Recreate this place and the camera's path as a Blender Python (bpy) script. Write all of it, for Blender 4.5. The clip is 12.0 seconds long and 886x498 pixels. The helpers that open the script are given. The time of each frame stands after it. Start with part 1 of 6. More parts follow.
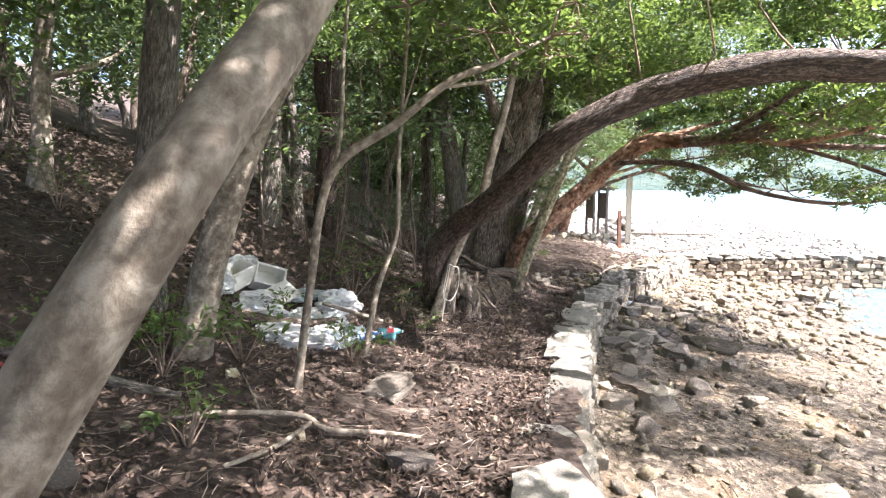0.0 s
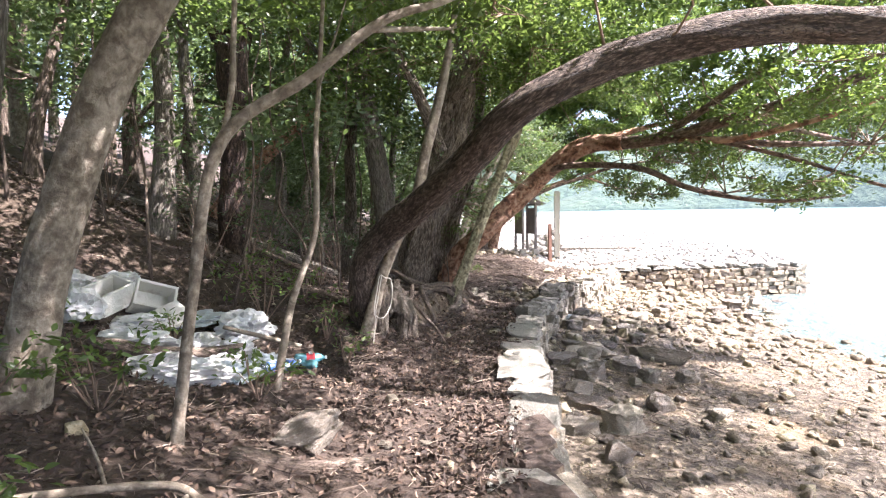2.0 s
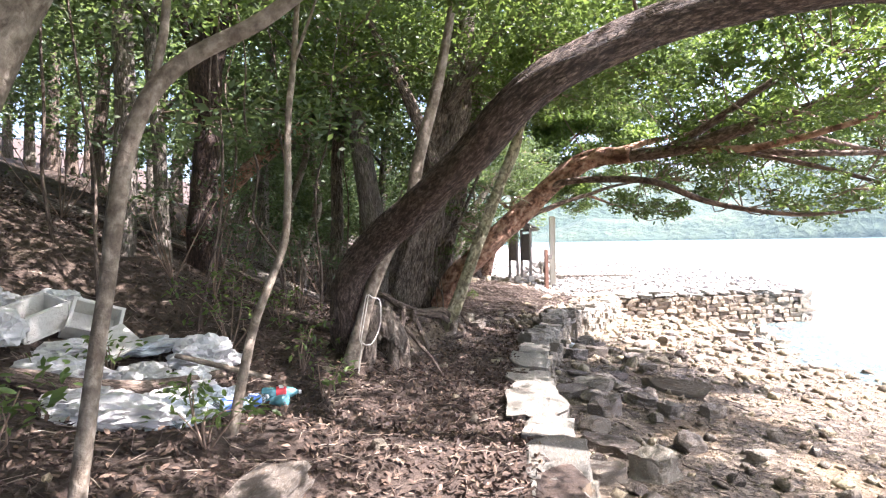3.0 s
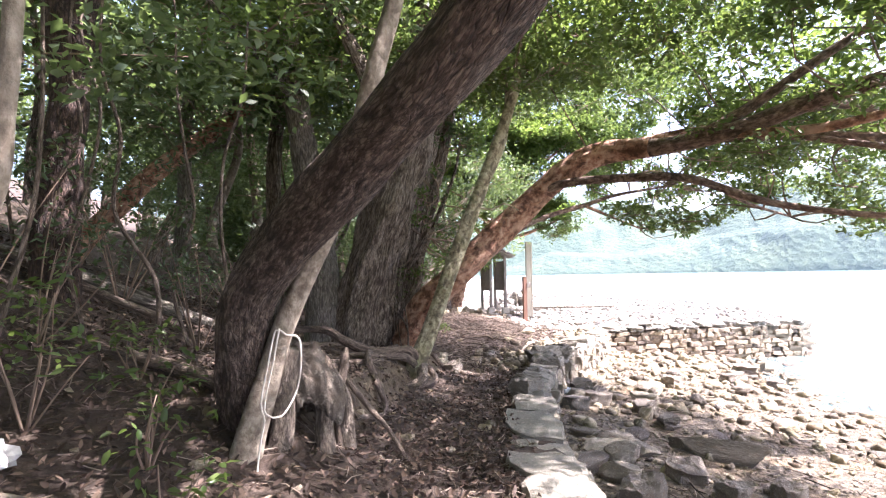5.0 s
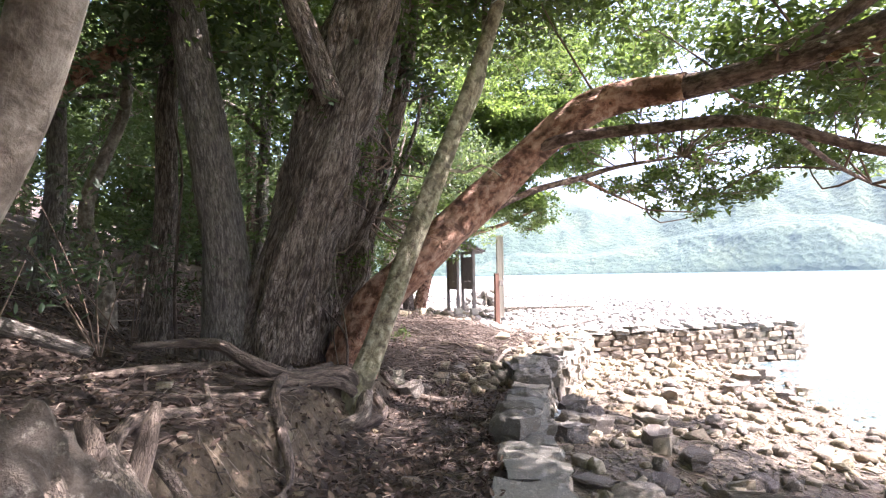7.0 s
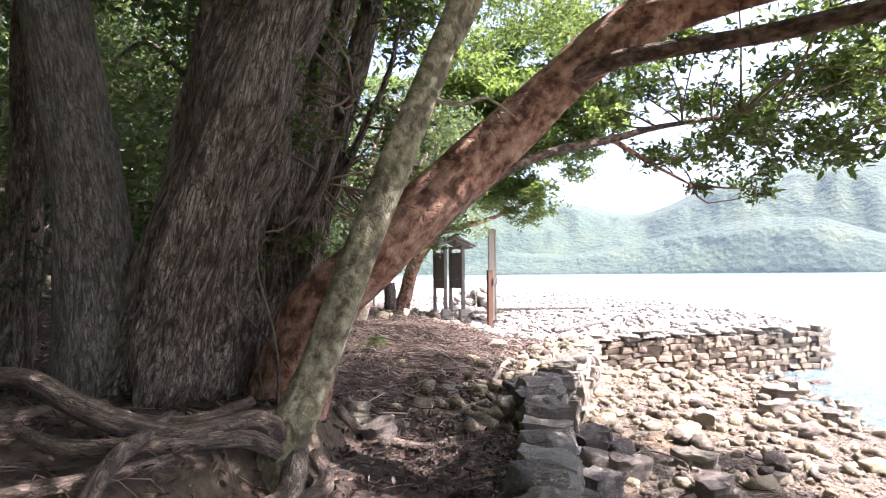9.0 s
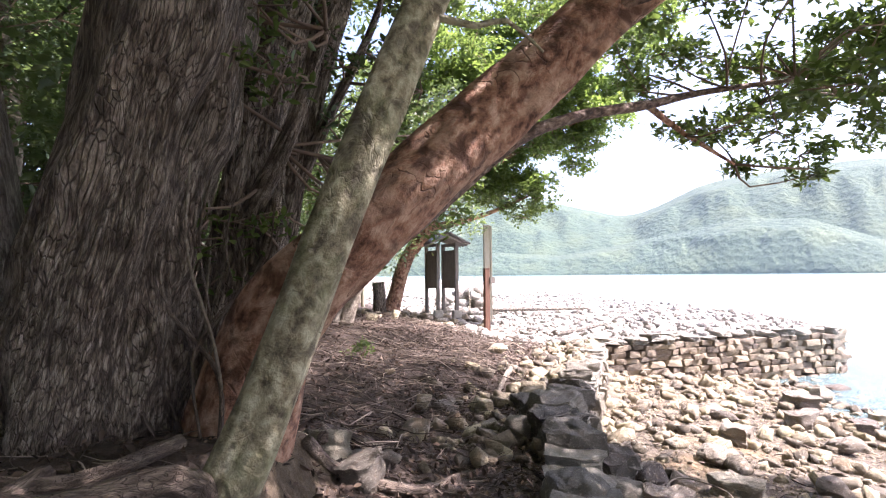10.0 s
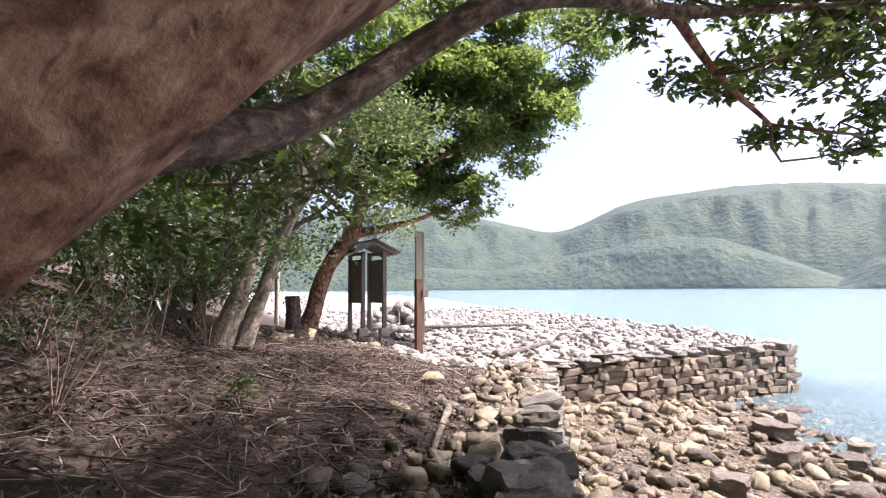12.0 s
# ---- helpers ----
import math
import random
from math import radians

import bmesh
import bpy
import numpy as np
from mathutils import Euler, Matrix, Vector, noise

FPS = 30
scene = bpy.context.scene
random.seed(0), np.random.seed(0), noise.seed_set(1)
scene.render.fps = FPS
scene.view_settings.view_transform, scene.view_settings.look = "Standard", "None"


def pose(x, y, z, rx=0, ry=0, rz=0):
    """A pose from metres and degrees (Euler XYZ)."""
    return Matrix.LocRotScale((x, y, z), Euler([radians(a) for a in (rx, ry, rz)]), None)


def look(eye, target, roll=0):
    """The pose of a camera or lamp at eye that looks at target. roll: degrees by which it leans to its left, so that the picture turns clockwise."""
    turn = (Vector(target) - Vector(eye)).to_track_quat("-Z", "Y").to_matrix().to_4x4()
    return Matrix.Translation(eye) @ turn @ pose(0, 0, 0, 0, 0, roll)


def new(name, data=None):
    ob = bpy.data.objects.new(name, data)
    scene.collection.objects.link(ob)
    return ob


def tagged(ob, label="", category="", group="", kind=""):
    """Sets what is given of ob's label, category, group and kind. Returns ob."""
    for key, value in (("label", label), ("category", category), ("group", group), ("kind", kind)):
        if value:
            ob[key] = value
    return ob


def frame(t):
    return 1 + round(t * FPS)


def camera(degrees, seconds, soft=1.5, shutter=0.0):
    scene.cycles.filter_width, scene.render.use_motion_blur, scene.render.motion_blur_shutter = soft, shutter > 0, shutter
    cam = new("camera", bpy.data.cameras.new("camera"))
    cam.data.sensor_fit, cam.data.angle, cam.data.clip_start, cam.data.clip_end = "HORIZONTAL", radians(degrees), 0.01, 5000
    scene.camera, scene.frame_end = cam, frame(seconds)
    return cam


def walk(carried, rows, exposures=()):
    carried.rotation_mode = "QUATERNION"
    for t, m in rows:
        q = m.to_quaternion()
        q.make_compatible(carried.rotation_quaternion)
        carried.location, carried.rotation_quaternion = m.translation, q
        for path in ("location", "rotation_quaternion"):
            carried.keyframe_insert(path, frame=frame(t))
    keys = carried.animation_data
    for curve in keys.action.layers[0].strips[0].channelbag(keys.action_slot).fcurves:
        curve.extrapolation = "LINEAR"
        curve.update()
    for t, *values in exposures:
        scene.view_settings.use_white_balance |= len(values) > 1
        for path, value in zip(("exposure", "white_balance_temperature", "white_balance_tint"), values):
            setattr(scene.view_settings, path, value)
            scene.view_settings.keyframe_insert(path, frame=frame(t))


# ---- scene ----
cam = camera(78.6, 12.0, soft=1.2)
METRES, EYE, TILT, LEAN, TURN = 11.0, 1.7, -6.6, 0.1, 0.0
ROWS = [
    (0.0, 0.0, 0.0, 0.0, 0.0, -0.0, -0.0),
    (0.5, -0.0092, 0.0237, -0.0028, -2.87, -0.13, 0.47),
    (1.0, -0.0109, 0.0481, -0.0054, -4.57, -0.05, 0.98),
    (1.5, -0.0102, 0.0678, -0.0073, -6.5, 0.9, 1.45),
    (2.0, -0.0045, 0.0956, -0.0173, -7.81, 2.41, 1.76),
    (2.5, -0.0041, 0.1278, -0.021, -8.47, 3.86, 1.83),
    (3.0, -0.0003, 0.1737, -0.0286, -8.84, 5.67, 1.89),
    (5.0, 0.0317, 0.3734, -0.0256, -12.42, 9.08, 2.3),
    (5.5, 0.0412, 0.4224, -0.0208, -13.3, 9.12, 2.41),
    (6.0, 0.0529, 0.469, -0.019, -14.59, 9.33, 2.54),
    (6.5, 0.0689, 0.5149, -0.0188, -15.18, 9.33, 2.83),
    (7.0, 0.0843, 0.5594, -0.0149, -16.06, 8.98, 2.69),
    (9.0, 0.1342, 0.7208, -0.0026, -17.48, 8.84, 2.42),
    (9.5, 0.1453, 0.7651, -0.0008, -17.97, 8.8, 2.44),
    (10.0, 0.1544, 0.8066, 0.0023, -18.54, 8.88, 2.53),
    (10.5, 0.1682, 0.8458, 0.0043, -19.58, 8.91, 2.64),
    (11.0, 0.1871, 0.8828, 0.0089, -21.17, 9.1, 2.98),
    (11.5, 0.2004, 0.9197, 0.0122, -23.79, 9.81, 2.9),
    (12.0, 0.2197, 0.9588, 0.0146, -25.73, 10.09, 3.22),
]
walk(cam, [(t, pose(0, 0, EYE, TILT, LEAN, TURN) @ pose(METRES * x, METRES * y, METRES * z, 90 + pitch, roll, yaw)) for t, x, y, z, yaw, pitch, roll in ROWS],
     [(0.0, 2.6, 6000, 20), (2.5, 2.65, 6000, 24), (5.5, 2.85, 6000, 28), (7.0, 2.75, 6000, 28), (9.5, 2.35, 6050, 29), (10.5, 2.2, 6100, 29), (12.0, 1.55, 6150, 29)])

# ---- light ----
SUN_AZ, SUN_EL = 110.0, 55.0      # compass-like: degrees from +y towards +x, and above the horizon
world = bpy.data.worlds.new("world")
scene.world = world
world.use_nodes = True
wt = world.node_tree
sky = wt.nodes.new("ShaderNodeTexSky")
sky.sky_type = "NISHITA"
sky.sun_disc = False
sky.sun_elevation, sky.sun_rotation = radians(SUN_EL), radians(SUN_AZ)
sky.dust_density, sky.air_density = 4.0, 1.0
wt.links.new(sky.outputs[0], wt.nodes["Background"].inputs[0])
wt.nodes["Background"].inputs[1].default_value = 0.122
sun = new("sun", bpy.data.lights.new("sun", "SUN"))
sun.data.energy, sun.data.angle, sun.data.color = 5.0, radians(0.6), (1.0, 0.95, 0.86)
az, el = radians(SUN_AZ), radians(SUN_EL)
sun.matrix_world = look((0, 0, 30), (-math.sin(az) * math.cos(el), -math.cos(az) * math.cos(el), 30 - math.sin(el)))


# ---- materials ----
class Mat:
    """Small builder for node materials."""

    def __init__(self, name):
        self.m = bpy.data.materials.new(name)
        self.m.use_nodes = True
        self.t = self.m.node_tree
        self.bsdf = self.t.nodes["Principled BSDF"]
        self.out = self.t.nodes["Material Output"]

    def node(self, kind, **sets):
        n = self.t.nodes.new(kind)
        for key, value in sets.items():
            if key == "op":
                n.operation = value
            elif key == "attr":
                n.attribute_name = value
            elif key == "blend":
                n.blend_type = value
        return n

    def link(self, a, b):
        self.t.links.new(a, b)

    def coords(self, kind="Object", scale=(1, 1, 1)):
        if kind == "bark":
            src = self.node("ShaderNodeAttribute", attr="bark").outputs["Vector"]
        elif kind == "world":
            src = self.node("ShaderNodeNewGeometry").outputs["Position"]
        else:
            src = self.node("ShaderNodeTexCoord").outputs[kind]
        mp = self.node("ShaderNodeMapping")
        mp.inputs["Scale"].default_value = scale
        self.link(src, mp.inputs["Vector"])
        return mp.outputs[0]

    def noise(self, vec, scale, detail=6, rough=0.6, distort=0.0):
        n = self.node("ShaderNodeTexNoise")
        n.inputs["Scale"].default_value = scale
        n.inputs["Detail"].default_value = detail
        n.inputs["Roughness"].default_value = rough
        n.inputs["Distortion"].default_value = distort
        self.link(vec, n.inputs["Vector"])
        return n.outputs["Fac"]

    def voronoi(self, vec, scale, feature="F1"):
        n = self.node("ShaderNodeTexVoronoi")
        n.feature = feature
        n.inputs["Scale"].default_value = scale
        self.link(vec, n.inputs["Vector"])
        return n

    def ramp(self, fac, *stops):
        n = self.node("ShaderNodeValToRGB")
        els = n.color_ramp.elements
        while len(els) < len(stops):
            els.new(0.5)
        for e, (p, c) in zip(els, stops):
            e.position = p
            e.color = (*c, 1) if len(c) == 3 else c
        self.link(fac, n.inputs[0])
        return n.outputs[0]

    def mix(self, fac, a, b, blend="MIX"):
        n = self.node("ShaderNodeMixRGB", blend=blend)
        for value, slot in ((fac, 0), (a, 1), (b, 2)):
            if isinstance(value, (int, float)):
                n.inputs[slot].default_value = value
            elif isinstance(value, tuple):
                n.inputs[slot].default_value = (*value, 1)
            else:
                self.link(value, n.inputs[slot])
        return n.outputs[0]

    def math(self, op, a, b=0.0):
        n = self.node("ShaderNodeMath", op=op)
        for value, slot in ((a, 0), (b, 1)):
            if isinstance(value, (int, float)):
                n.inputs[slot].default_value = value
            else:
                self.link(value, n.inputs[slot])
        return n.outputs[0]

    def bump(self, height, strength=0.5, distance=0.02):
        n = self.node("ShaderNodeBump")
        n.inputs["Strength"].default_value = strength
        n.inputs["Distance"].default_value = distance
        self.link(height, n.inputs["Height"])
        self.link(n.outputs[0], self.bsdf.inputs["Normal"])

    def base(self, colour, rough=0.8, metal=0.0):
        if isinstance(colour, tuple):
            self.bsdf.inputs["Base Color"].default_value = (*colour, 1)
        else:
            self.link(colour, self.bsdf.inputs["Base Color"])
        if isinstance(rough, (int, float)):
            self.bsdf.inputs["Roughness"].default_value = rough
        else:
            self.link(rough, self.bsdf.inputs["Roughness"])
        self.bsdf.inputs["Metallic"].default_value = metal
        return self

    def island(self):
        return self.node("ShaderNodeNewGeometry").outputs["Random Per Island"]

    def rand(self):
        return self.node("ShaderNodeObjectInfo").outputs["Random"]


def bark(name, dark, mid, light, moss=0.0, ridge=14.0, strength=0.8, patch=0.5, along=0.2, lines=0.0):
    """Bark whose grain runs along the trunk, with pale worn patches."""
    k = Mat(name)
    grain = k.noise(k.coords("bark", (1, 1, along)), ridge * 2.2, 6, 0.62, 0.15)
    crack = k.noise(k.coords("bark", (1, 1, along * 1.3)), ridge, 4, 0.55, 0.5)
    blot = k.noise(k.coords("bark", (1, 1, 0.6)), 4.5, 8, 0.68)
    c = k.ramp(grain, (0.36, dark), (0.5, mid), (0.65, light))
    c = k.mix(k.ramp(blot, (0.5, (0, 0, 0)), (0.68, (patch, patch, patch))), c, light)
    c = k.mix(k.ramp(crack, (0.36, (0.85, 0.85, 0.85)), (0.47, (0, 0, 0))), c, dark)
    if not lines and along < 0.5:
        wob = k.mix(0.16, k.coords("bark", (1, 1, along * 0.75)), k.node("ShaderNodeTexNoise").outputs["Color"], "ADD")
        plate_edge = k.voronoi(wob, ridge * 3.0, "DISTANCE_TO_EDGE").outputs["Distance"]
        fissure = k.ramp(plate_edge, (0.0, (0.75, 0.75, 0.75)), (0.1, (0, 0, 0)))
        c = k.mix(fissure, c, dark)
        grain = k.math("SUBTRACT", grain, k.math("MULTIPLY", fissure, 0.8))
    if lines:
        fold = k.math("ABSOLUTE", k.math("SUBTRACT", k.noise(k.coords("bark", (1, 1, 0.8)), 5.5, 3, 0.55, 1.0), 0.5))
        rift = k.ramp(fold, (0.0, (lines, lines, lines)), (0.022, (0, 0, 0)))
        sparse = k.ramp(k.noise(k.coords("bark", (1, 1, 1)), 2.6, 3), (0.5, (0, 0, 0)), (0.6, (1, 1, 1)))
        rift = k.mix(1.0, rift, sparse, "MULTIPLY")
        c = k.mix(rift, c, dark)
        grain = k.math("SUBTRACT", k.math("ADD", grain, k.math("MULTIPLY", k.noise(k.coords("bark", (1, 1, 1)), 70, 4, 0.7), 0.14)), k.math("MULTIPLY", rift, 0.7))
    if moss:
        green = k.noise(k.coords("bark", (1, 1, 0.7)), 5.0, 6, 0.7)
        c = k.mix(k.ramp(green, (0.5, (0, 0, 0)), (0.7, (moss, moss, moss))), c, (0.12, 0.14, 0.05))
    k.base(c, 0.85)
    k.bump(k.math("ADD", grain, k.math("MULTIPLY", crack, 1.4)), strength, 0.035)
    return k.m


def leaf_mat(name, dark, mid, light, through_light=0.4):
    """Glossy evergreen leaves, lit through from behind."""
    k = Mat(name)
    c = k.ramp(k.island(), (0.0, dark), (0.55, mid), (1.0, light))
    k.base(c, 0.42)
    tr = k.node("ShaderNodeBsdfTranslucent")
    k.link(k.mix(0.5, c, (0.26, 0.36, 0.07)), tr.inputs[0])
    mx = k.node("ShaderNodeMixShader")
    mx.inputs[0].default_value = through_light
    k.link(k.bsdf.outputs[0], mx.inputs[1])
    k.link(tr.outputs[0], mx.inputs[2])
    k.link(mx.outputs[0], k.out.inputs[0])
    return k.m


def stone_mat(name, a, b, c, rust=0.3, per="object", scale=1.0):
    """Weathered shore stone: grey to tan with rust and lichen blots."""
    k = Mat(name)
    v = k.coords("Object" if per == "object" else "world")
    r = k.rand() if per == "object" else k.island()
    col = k.ramp(r, (0.0, a), (0.5, b), (1.0, c))
    fine = k.noise(v, 22 * scale, 8, 0.7)
    blot = k.noise(v, 5 * scale, 6, 0.65)
    col = k.mix(k.ramp(blot, (0.52, (0, 0, 0)), (0.72, (rust, rust, rust))), col, (0.34, 0.2, 0.09))
    col = k.mix(0.55, col, k.ramp(fine, (0.3, (0.25, 0.25, 0.25)), (0.7, (0.95, 0.95, 0.95))), "MULTIPLY")
    grit = k.noise(v, 95 * scale, 4, 0.7)
    col = k.mix(0.4, col, k.ramp(grit, (0.35, (0.45, 0.44, 0.42)), (0.62, (1, 1, 1))), "MULTIPLY")
    col = k.mix(k.ramp(k.noise(v, 11 * scale, 5, 0.7), (0.56, (0, 0, 0)), (0.66, (0.5, 0.5, 0.5))), col, (0.46, 0.42, 0.34))
    k.base(col, 0.88)
    k.bump(k.math("ADD", fine, k.math("MULTIPLY", grit, 0.5)), 1.0, 0.03)
    return k.m


def ground_mat():
    """Forest floor on the land, brown shingle on the foreshore, pale stones on the platform."""
    k = Mat("ground")
    v = k.coords("world")
    big = k.noise(v, 0.9, 5, 0.6)
    mid = k.noise(v, 9, 6, 0.7)
    fine = k.noise(v, 55, 5, 0.7)
    soil = k.ramp(mid, (0.25, (0.028, 0.018, 0.012)), (0.5, (0.065, 0.044, 0.031)), (0.75, (0.125, 0.09, 0.064)))
    soil = k.mix(k.ramp(big, (0.45, (0, 0, 0)), (0.65, (0.5, 0.5, 0.5))), soil, (0.085, 0.058, 0.04))
    cell = k.voronoi(v, 16)
    peb = k.ramp(cell.outputs["Color"], (0.0, (0.05, 0.038, 0.026)), (0.5, (0.12, 0.093, 0.064)), (1.0, (0.28, 0.23, 0.165)))
    peb = k.mix(k.ramp(big, (0.5, (0, 0, 0)), (0.7, (0.6, 0.6, 0.6))), peb, (0.27, 0.18, 0.09))
    pale = k.ramp(cell.outputs["Color"], (0.0, (0.3, 0.28, 0.25)), (1.0, (0.55, 0.52, 0.46)))
    beach = k.node("ShaderNodeAttribute", attr="beach").outputs["Fac"]
    flat = k.node("ShaderNodeAttribute", attr="flat").outputs["Fac"]
    c = k.mix(beach, soil, peb)
    c = k.mix(flat, c, pale)
    steep = k.node("ShaderNodeSeparateXYZ")
    k.link(k.node("ShaderNodeNewGeometry").outputs["True Normal"], steep.inputs[0])
    cut = k.ramp(steep.outputs["Z"], (0.62, (0.8, 0.8, 0.8)), (0.85, (0, 0, 0)))
    c = k.mix(cut, c, k.ramp(mid, (0.3, (0.075, 0.052, 0.031)), (0.7, (0.22, 0.165, 0.1))))
    c = k.mix(0.4, c, k.ramp(fine, (0.3, (0.35, 0.35, 0.35)), (0.7, (1, 1, 1))), "MULTIPLY")
    k.base(c, 0.95)
    k.bump(k.math("ADD", k.math("ADD", mid, fine), cell.outputs["Distance"]), 0.9, 0.03)
    return k.m


def plain(name, colour, rough=0.6, metal=0.0, var=0.25, scale=8.0):
    """A surface of one colour with stains and a little grain."""
    k = Mat(name)
    v = k.coords("Object")
    n = k.noise(v, scale, 6, 0.65)
    lo = tuple(x * (1 - var) for x in colour)
    hi = tuple(min(1, x * (1 + var)) for x in colour)
    k.base(k.ramp(n, (0.3, lo), (0.7, hi)), rough, metal)
    k.bump(k.noise(v, scale * 8, 4), 0.25, 0.005)
    return k.m


def wood_mat(name, dark, light):
    k = Mat(name)
    g = k.noise(k.coords("Object", (1, 1, 0.06)), 60, 6, 0.65)
    b = k.noise(k.coords("Object"), 4, 4)
    c = k.mix(k.math("MULTIPLY", b, 0.5), k.ramp(g, (0.3, dark), (0.7, light)), dark)
    k.base(c, 0.85)
    k.bump(g, 0.5, 0.006)
    return k.m


M_GROUND = ground_mat()
M_GREY = bark("bark_grey", (0.07, 0.056, 0.046), (0.2, 0.17, 0.135), (0.34, 0.3, 0.25), ridge=24, patch=0.4, moss=0.25)
M_SMOOTH = bark("bark_smooth", (0.1, 0.077, 0.053), (0.18, 0.146, 0.106), (0.31, 0.268, 0.205), ridge=9, strength=0.4, patch=0.9, along=0.8)
M_DARK = bark("bark_dark", (0.035, 0.023, 0.017), (0.11, 0.076, 0.058), (0.27, 0.205, 0.155), ridge=24, strength=1.0, patch=0.5, along=0.28)
M_LIMB = bark("bark_limb", (0.05, 0.03, 0.022), (0.15, 0.095, 0.07), (0.3, 0.22, 0.165), ridge=14, strength=0.7, patch=0.5, along=0.5)
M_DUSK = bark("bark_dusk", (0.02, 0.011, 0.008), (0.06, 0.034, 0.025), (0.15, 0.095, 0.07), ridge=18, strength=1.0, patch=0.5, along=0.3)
M_RED = bark("bark_red", (0.08, 0.034, 0.02), (0.33, 0.165, 0.1), (0.54, 0.36, 0.25), ridge=6, strength=0.75, patch=0.75, along=0.75, lines=0.9)
M_MOSSY = bark("bark_mossy", (0.09, 0.072, 0.045), (0.26, 0.222, 0.135), (0.47, 0.43, 0.29), moss=0.65, ridge=8, strength=0.6, patch=0.8, along=0.8, lines=0.5)
M_FIBRE = bark("bark_fibre", (0.05, 0.035, 0.026), (0.2, 0.15, 0.11), (0.45, 0.375, 0.295), ridge=22, strength=1.0, patch=0.8, along=0.2)
M_ROOT = bark("bark_root", (0.06, 0.042, 0.032), (0.15, 0.11, 0.08), (0.27, 0.21, 0.16), ridge=18, strength=0.7)
M_TWIG = plain("twig_wood", (0.2, 0.14, 0.1), 0.9, var=0.45, scale=3)
# Same leaf in a sunlit copy and shaded copies; light is in colour.
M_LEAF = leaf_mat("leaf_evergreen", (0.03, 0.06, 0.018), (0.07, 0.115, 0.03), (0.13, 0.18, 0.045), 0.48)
M_LEAF_SUN = leaf_mat("leaf_sunlit", (0.055, 0.1, 0.02), (0.11, 0.17, 0.035), (0.2, 0.27, 0.06), 0.52)
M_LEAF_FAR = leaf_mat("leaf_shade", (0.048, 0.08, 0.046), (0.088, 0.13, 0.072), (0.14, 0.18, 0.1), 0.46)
# Darker copy of the leaf; the closed wood's shade is put into its colour.
M_LEAF_DEEP_SHADE = leaf_mat("leaf_deep_shade", (0.025, 0.045, 0.025), (0.045, 0.075, 0.038), (0.08, 0.115, 0.055), 0.3)
M_STONE = stone_mat("stone_wall", (0.21, 0.19, 0.15), (0.37, 0.325, 0.245), (0.54, 0.47, 0.35), rust=0.45)
M_ROCK = stone_mat("stone_beach", (0.14, 0.115, 0.095), (0.27, 0.23, 0.18), (0.42, 0.38, 0.28), rust=0.4)
M_RUBBLE = stone_mat("stone_rubble", (0.12, 0.1, 0.076), (0.29, 0.24, 0.165), (0.52, 0.45, 0.285), rust=0.5, per="island")
M_PALE = stone_mat("stone_pale", (0.28, 0.26, 0.23), (0.42, 0.39, 0.34), (0.56, 0.52, 0.46), rust=0.15, per="island")
k = Mat("dead_leaves")
M_LITTER = k.base(k.ramp(k.island(), (0.0, (0.026, 0.016, 0.011)), (0.5, (0.062, 0.038, 0.025)), (0.85, (0.112, 0.073, 0.049)), (1.0, (0.23, 0.162, 0.112))), 0.8).m


# ---- mesh helpers ----
RNG = np.random.default_rng(7)


def fast_mesh(name, V, F, mat=None, smooth=False, attrs=None):
    """A mesh from vertex and face arrays (all faces with the same number of corners)."""
    V = np.asarray(V, dtype=np.float32)
    F = np.asarray(F, dtype=np.int32)
    me = bpy.data.meshes.new(name)
    me.vertices.add(len(V))
    me.vertices.foreach_set("co", V.ravel())
    me.loops.add(F.size)
    me.loops.foreach_set("vertex_index", F.ravel())
    me.polygons.add(len(F))
    me.polygons.foreach_set("loop_start", np.arange(len(F), dtype=np.int32) * F.shape[1])
    if smooth:
        me.polygons.foreach_set("use_smooth", np.ones(len(F), dtype=bool))
    for key, (kind, values) in (attrs or {}).items():
        a = me.attributes.new(key, kind, "POINT")
        a.data.foreach_set("vector" if kind == "FLOAT_VECTOR" else "value", np.asarray(values, dtype=np.float32).ravel())
    me.update(calc_edges=True)
    if mat:
        me.materials.append(mat)
    return me


def put(name, me, parent=None, label=""):
    """Links a mesh as one object, under a thing if given."""
    ob = new(name, me)
    ob.parent = parent
    if label:
        ob["label"] = label
    return ob


def part(name, bm, material, parent=None, label="", smooth=False):
    me = bpy.data.meshes.new(name)
    bm.to_mesh(me)
    bm.free()
    if material:
        me.materials.append(material)
    if smooth:
        me.polygons.foreach_set("use_smooth", np.ones(len(me.polygons), dtype=bool))
    return put(name, me, parent, label)


def empty(name, at, label, category, group="", kind=""):
    ob = new(name)
    ob.location = at
    ob.empty_display_size = 0.1
    return tagged(ob, label, category, group, kind)


def hash01(a, b, c=0):
    s = np.sin(a * 12.9898 + b * 78.233 + c * 37.719) * 43758.5453
    return s - np.floor(s)


def vnoise(x, y, seed=0.0):
    """Smooth value noise on arrays, about -1 to 1."""
    xi, yi = np.floor(x), np.floor(y)
    fx, fy = x - xi, y - yi
    fx, fy = fx * fx * (3 - 2 * fx), fy * fy * (3 - 2 * fy)
    a, b = hash01(xi, yi, seed), hash01(xi + 1, yi, seed)
    c, d = hash01(xi, yi + 1, seed), hash01(xi + 1, yi + 1, seed)
    return 2 * (a * (1 - fx) * (1 - fy) + b * fx * (1 - fy) + c * (1 - fx) * fy + d * fx * fy) - 1


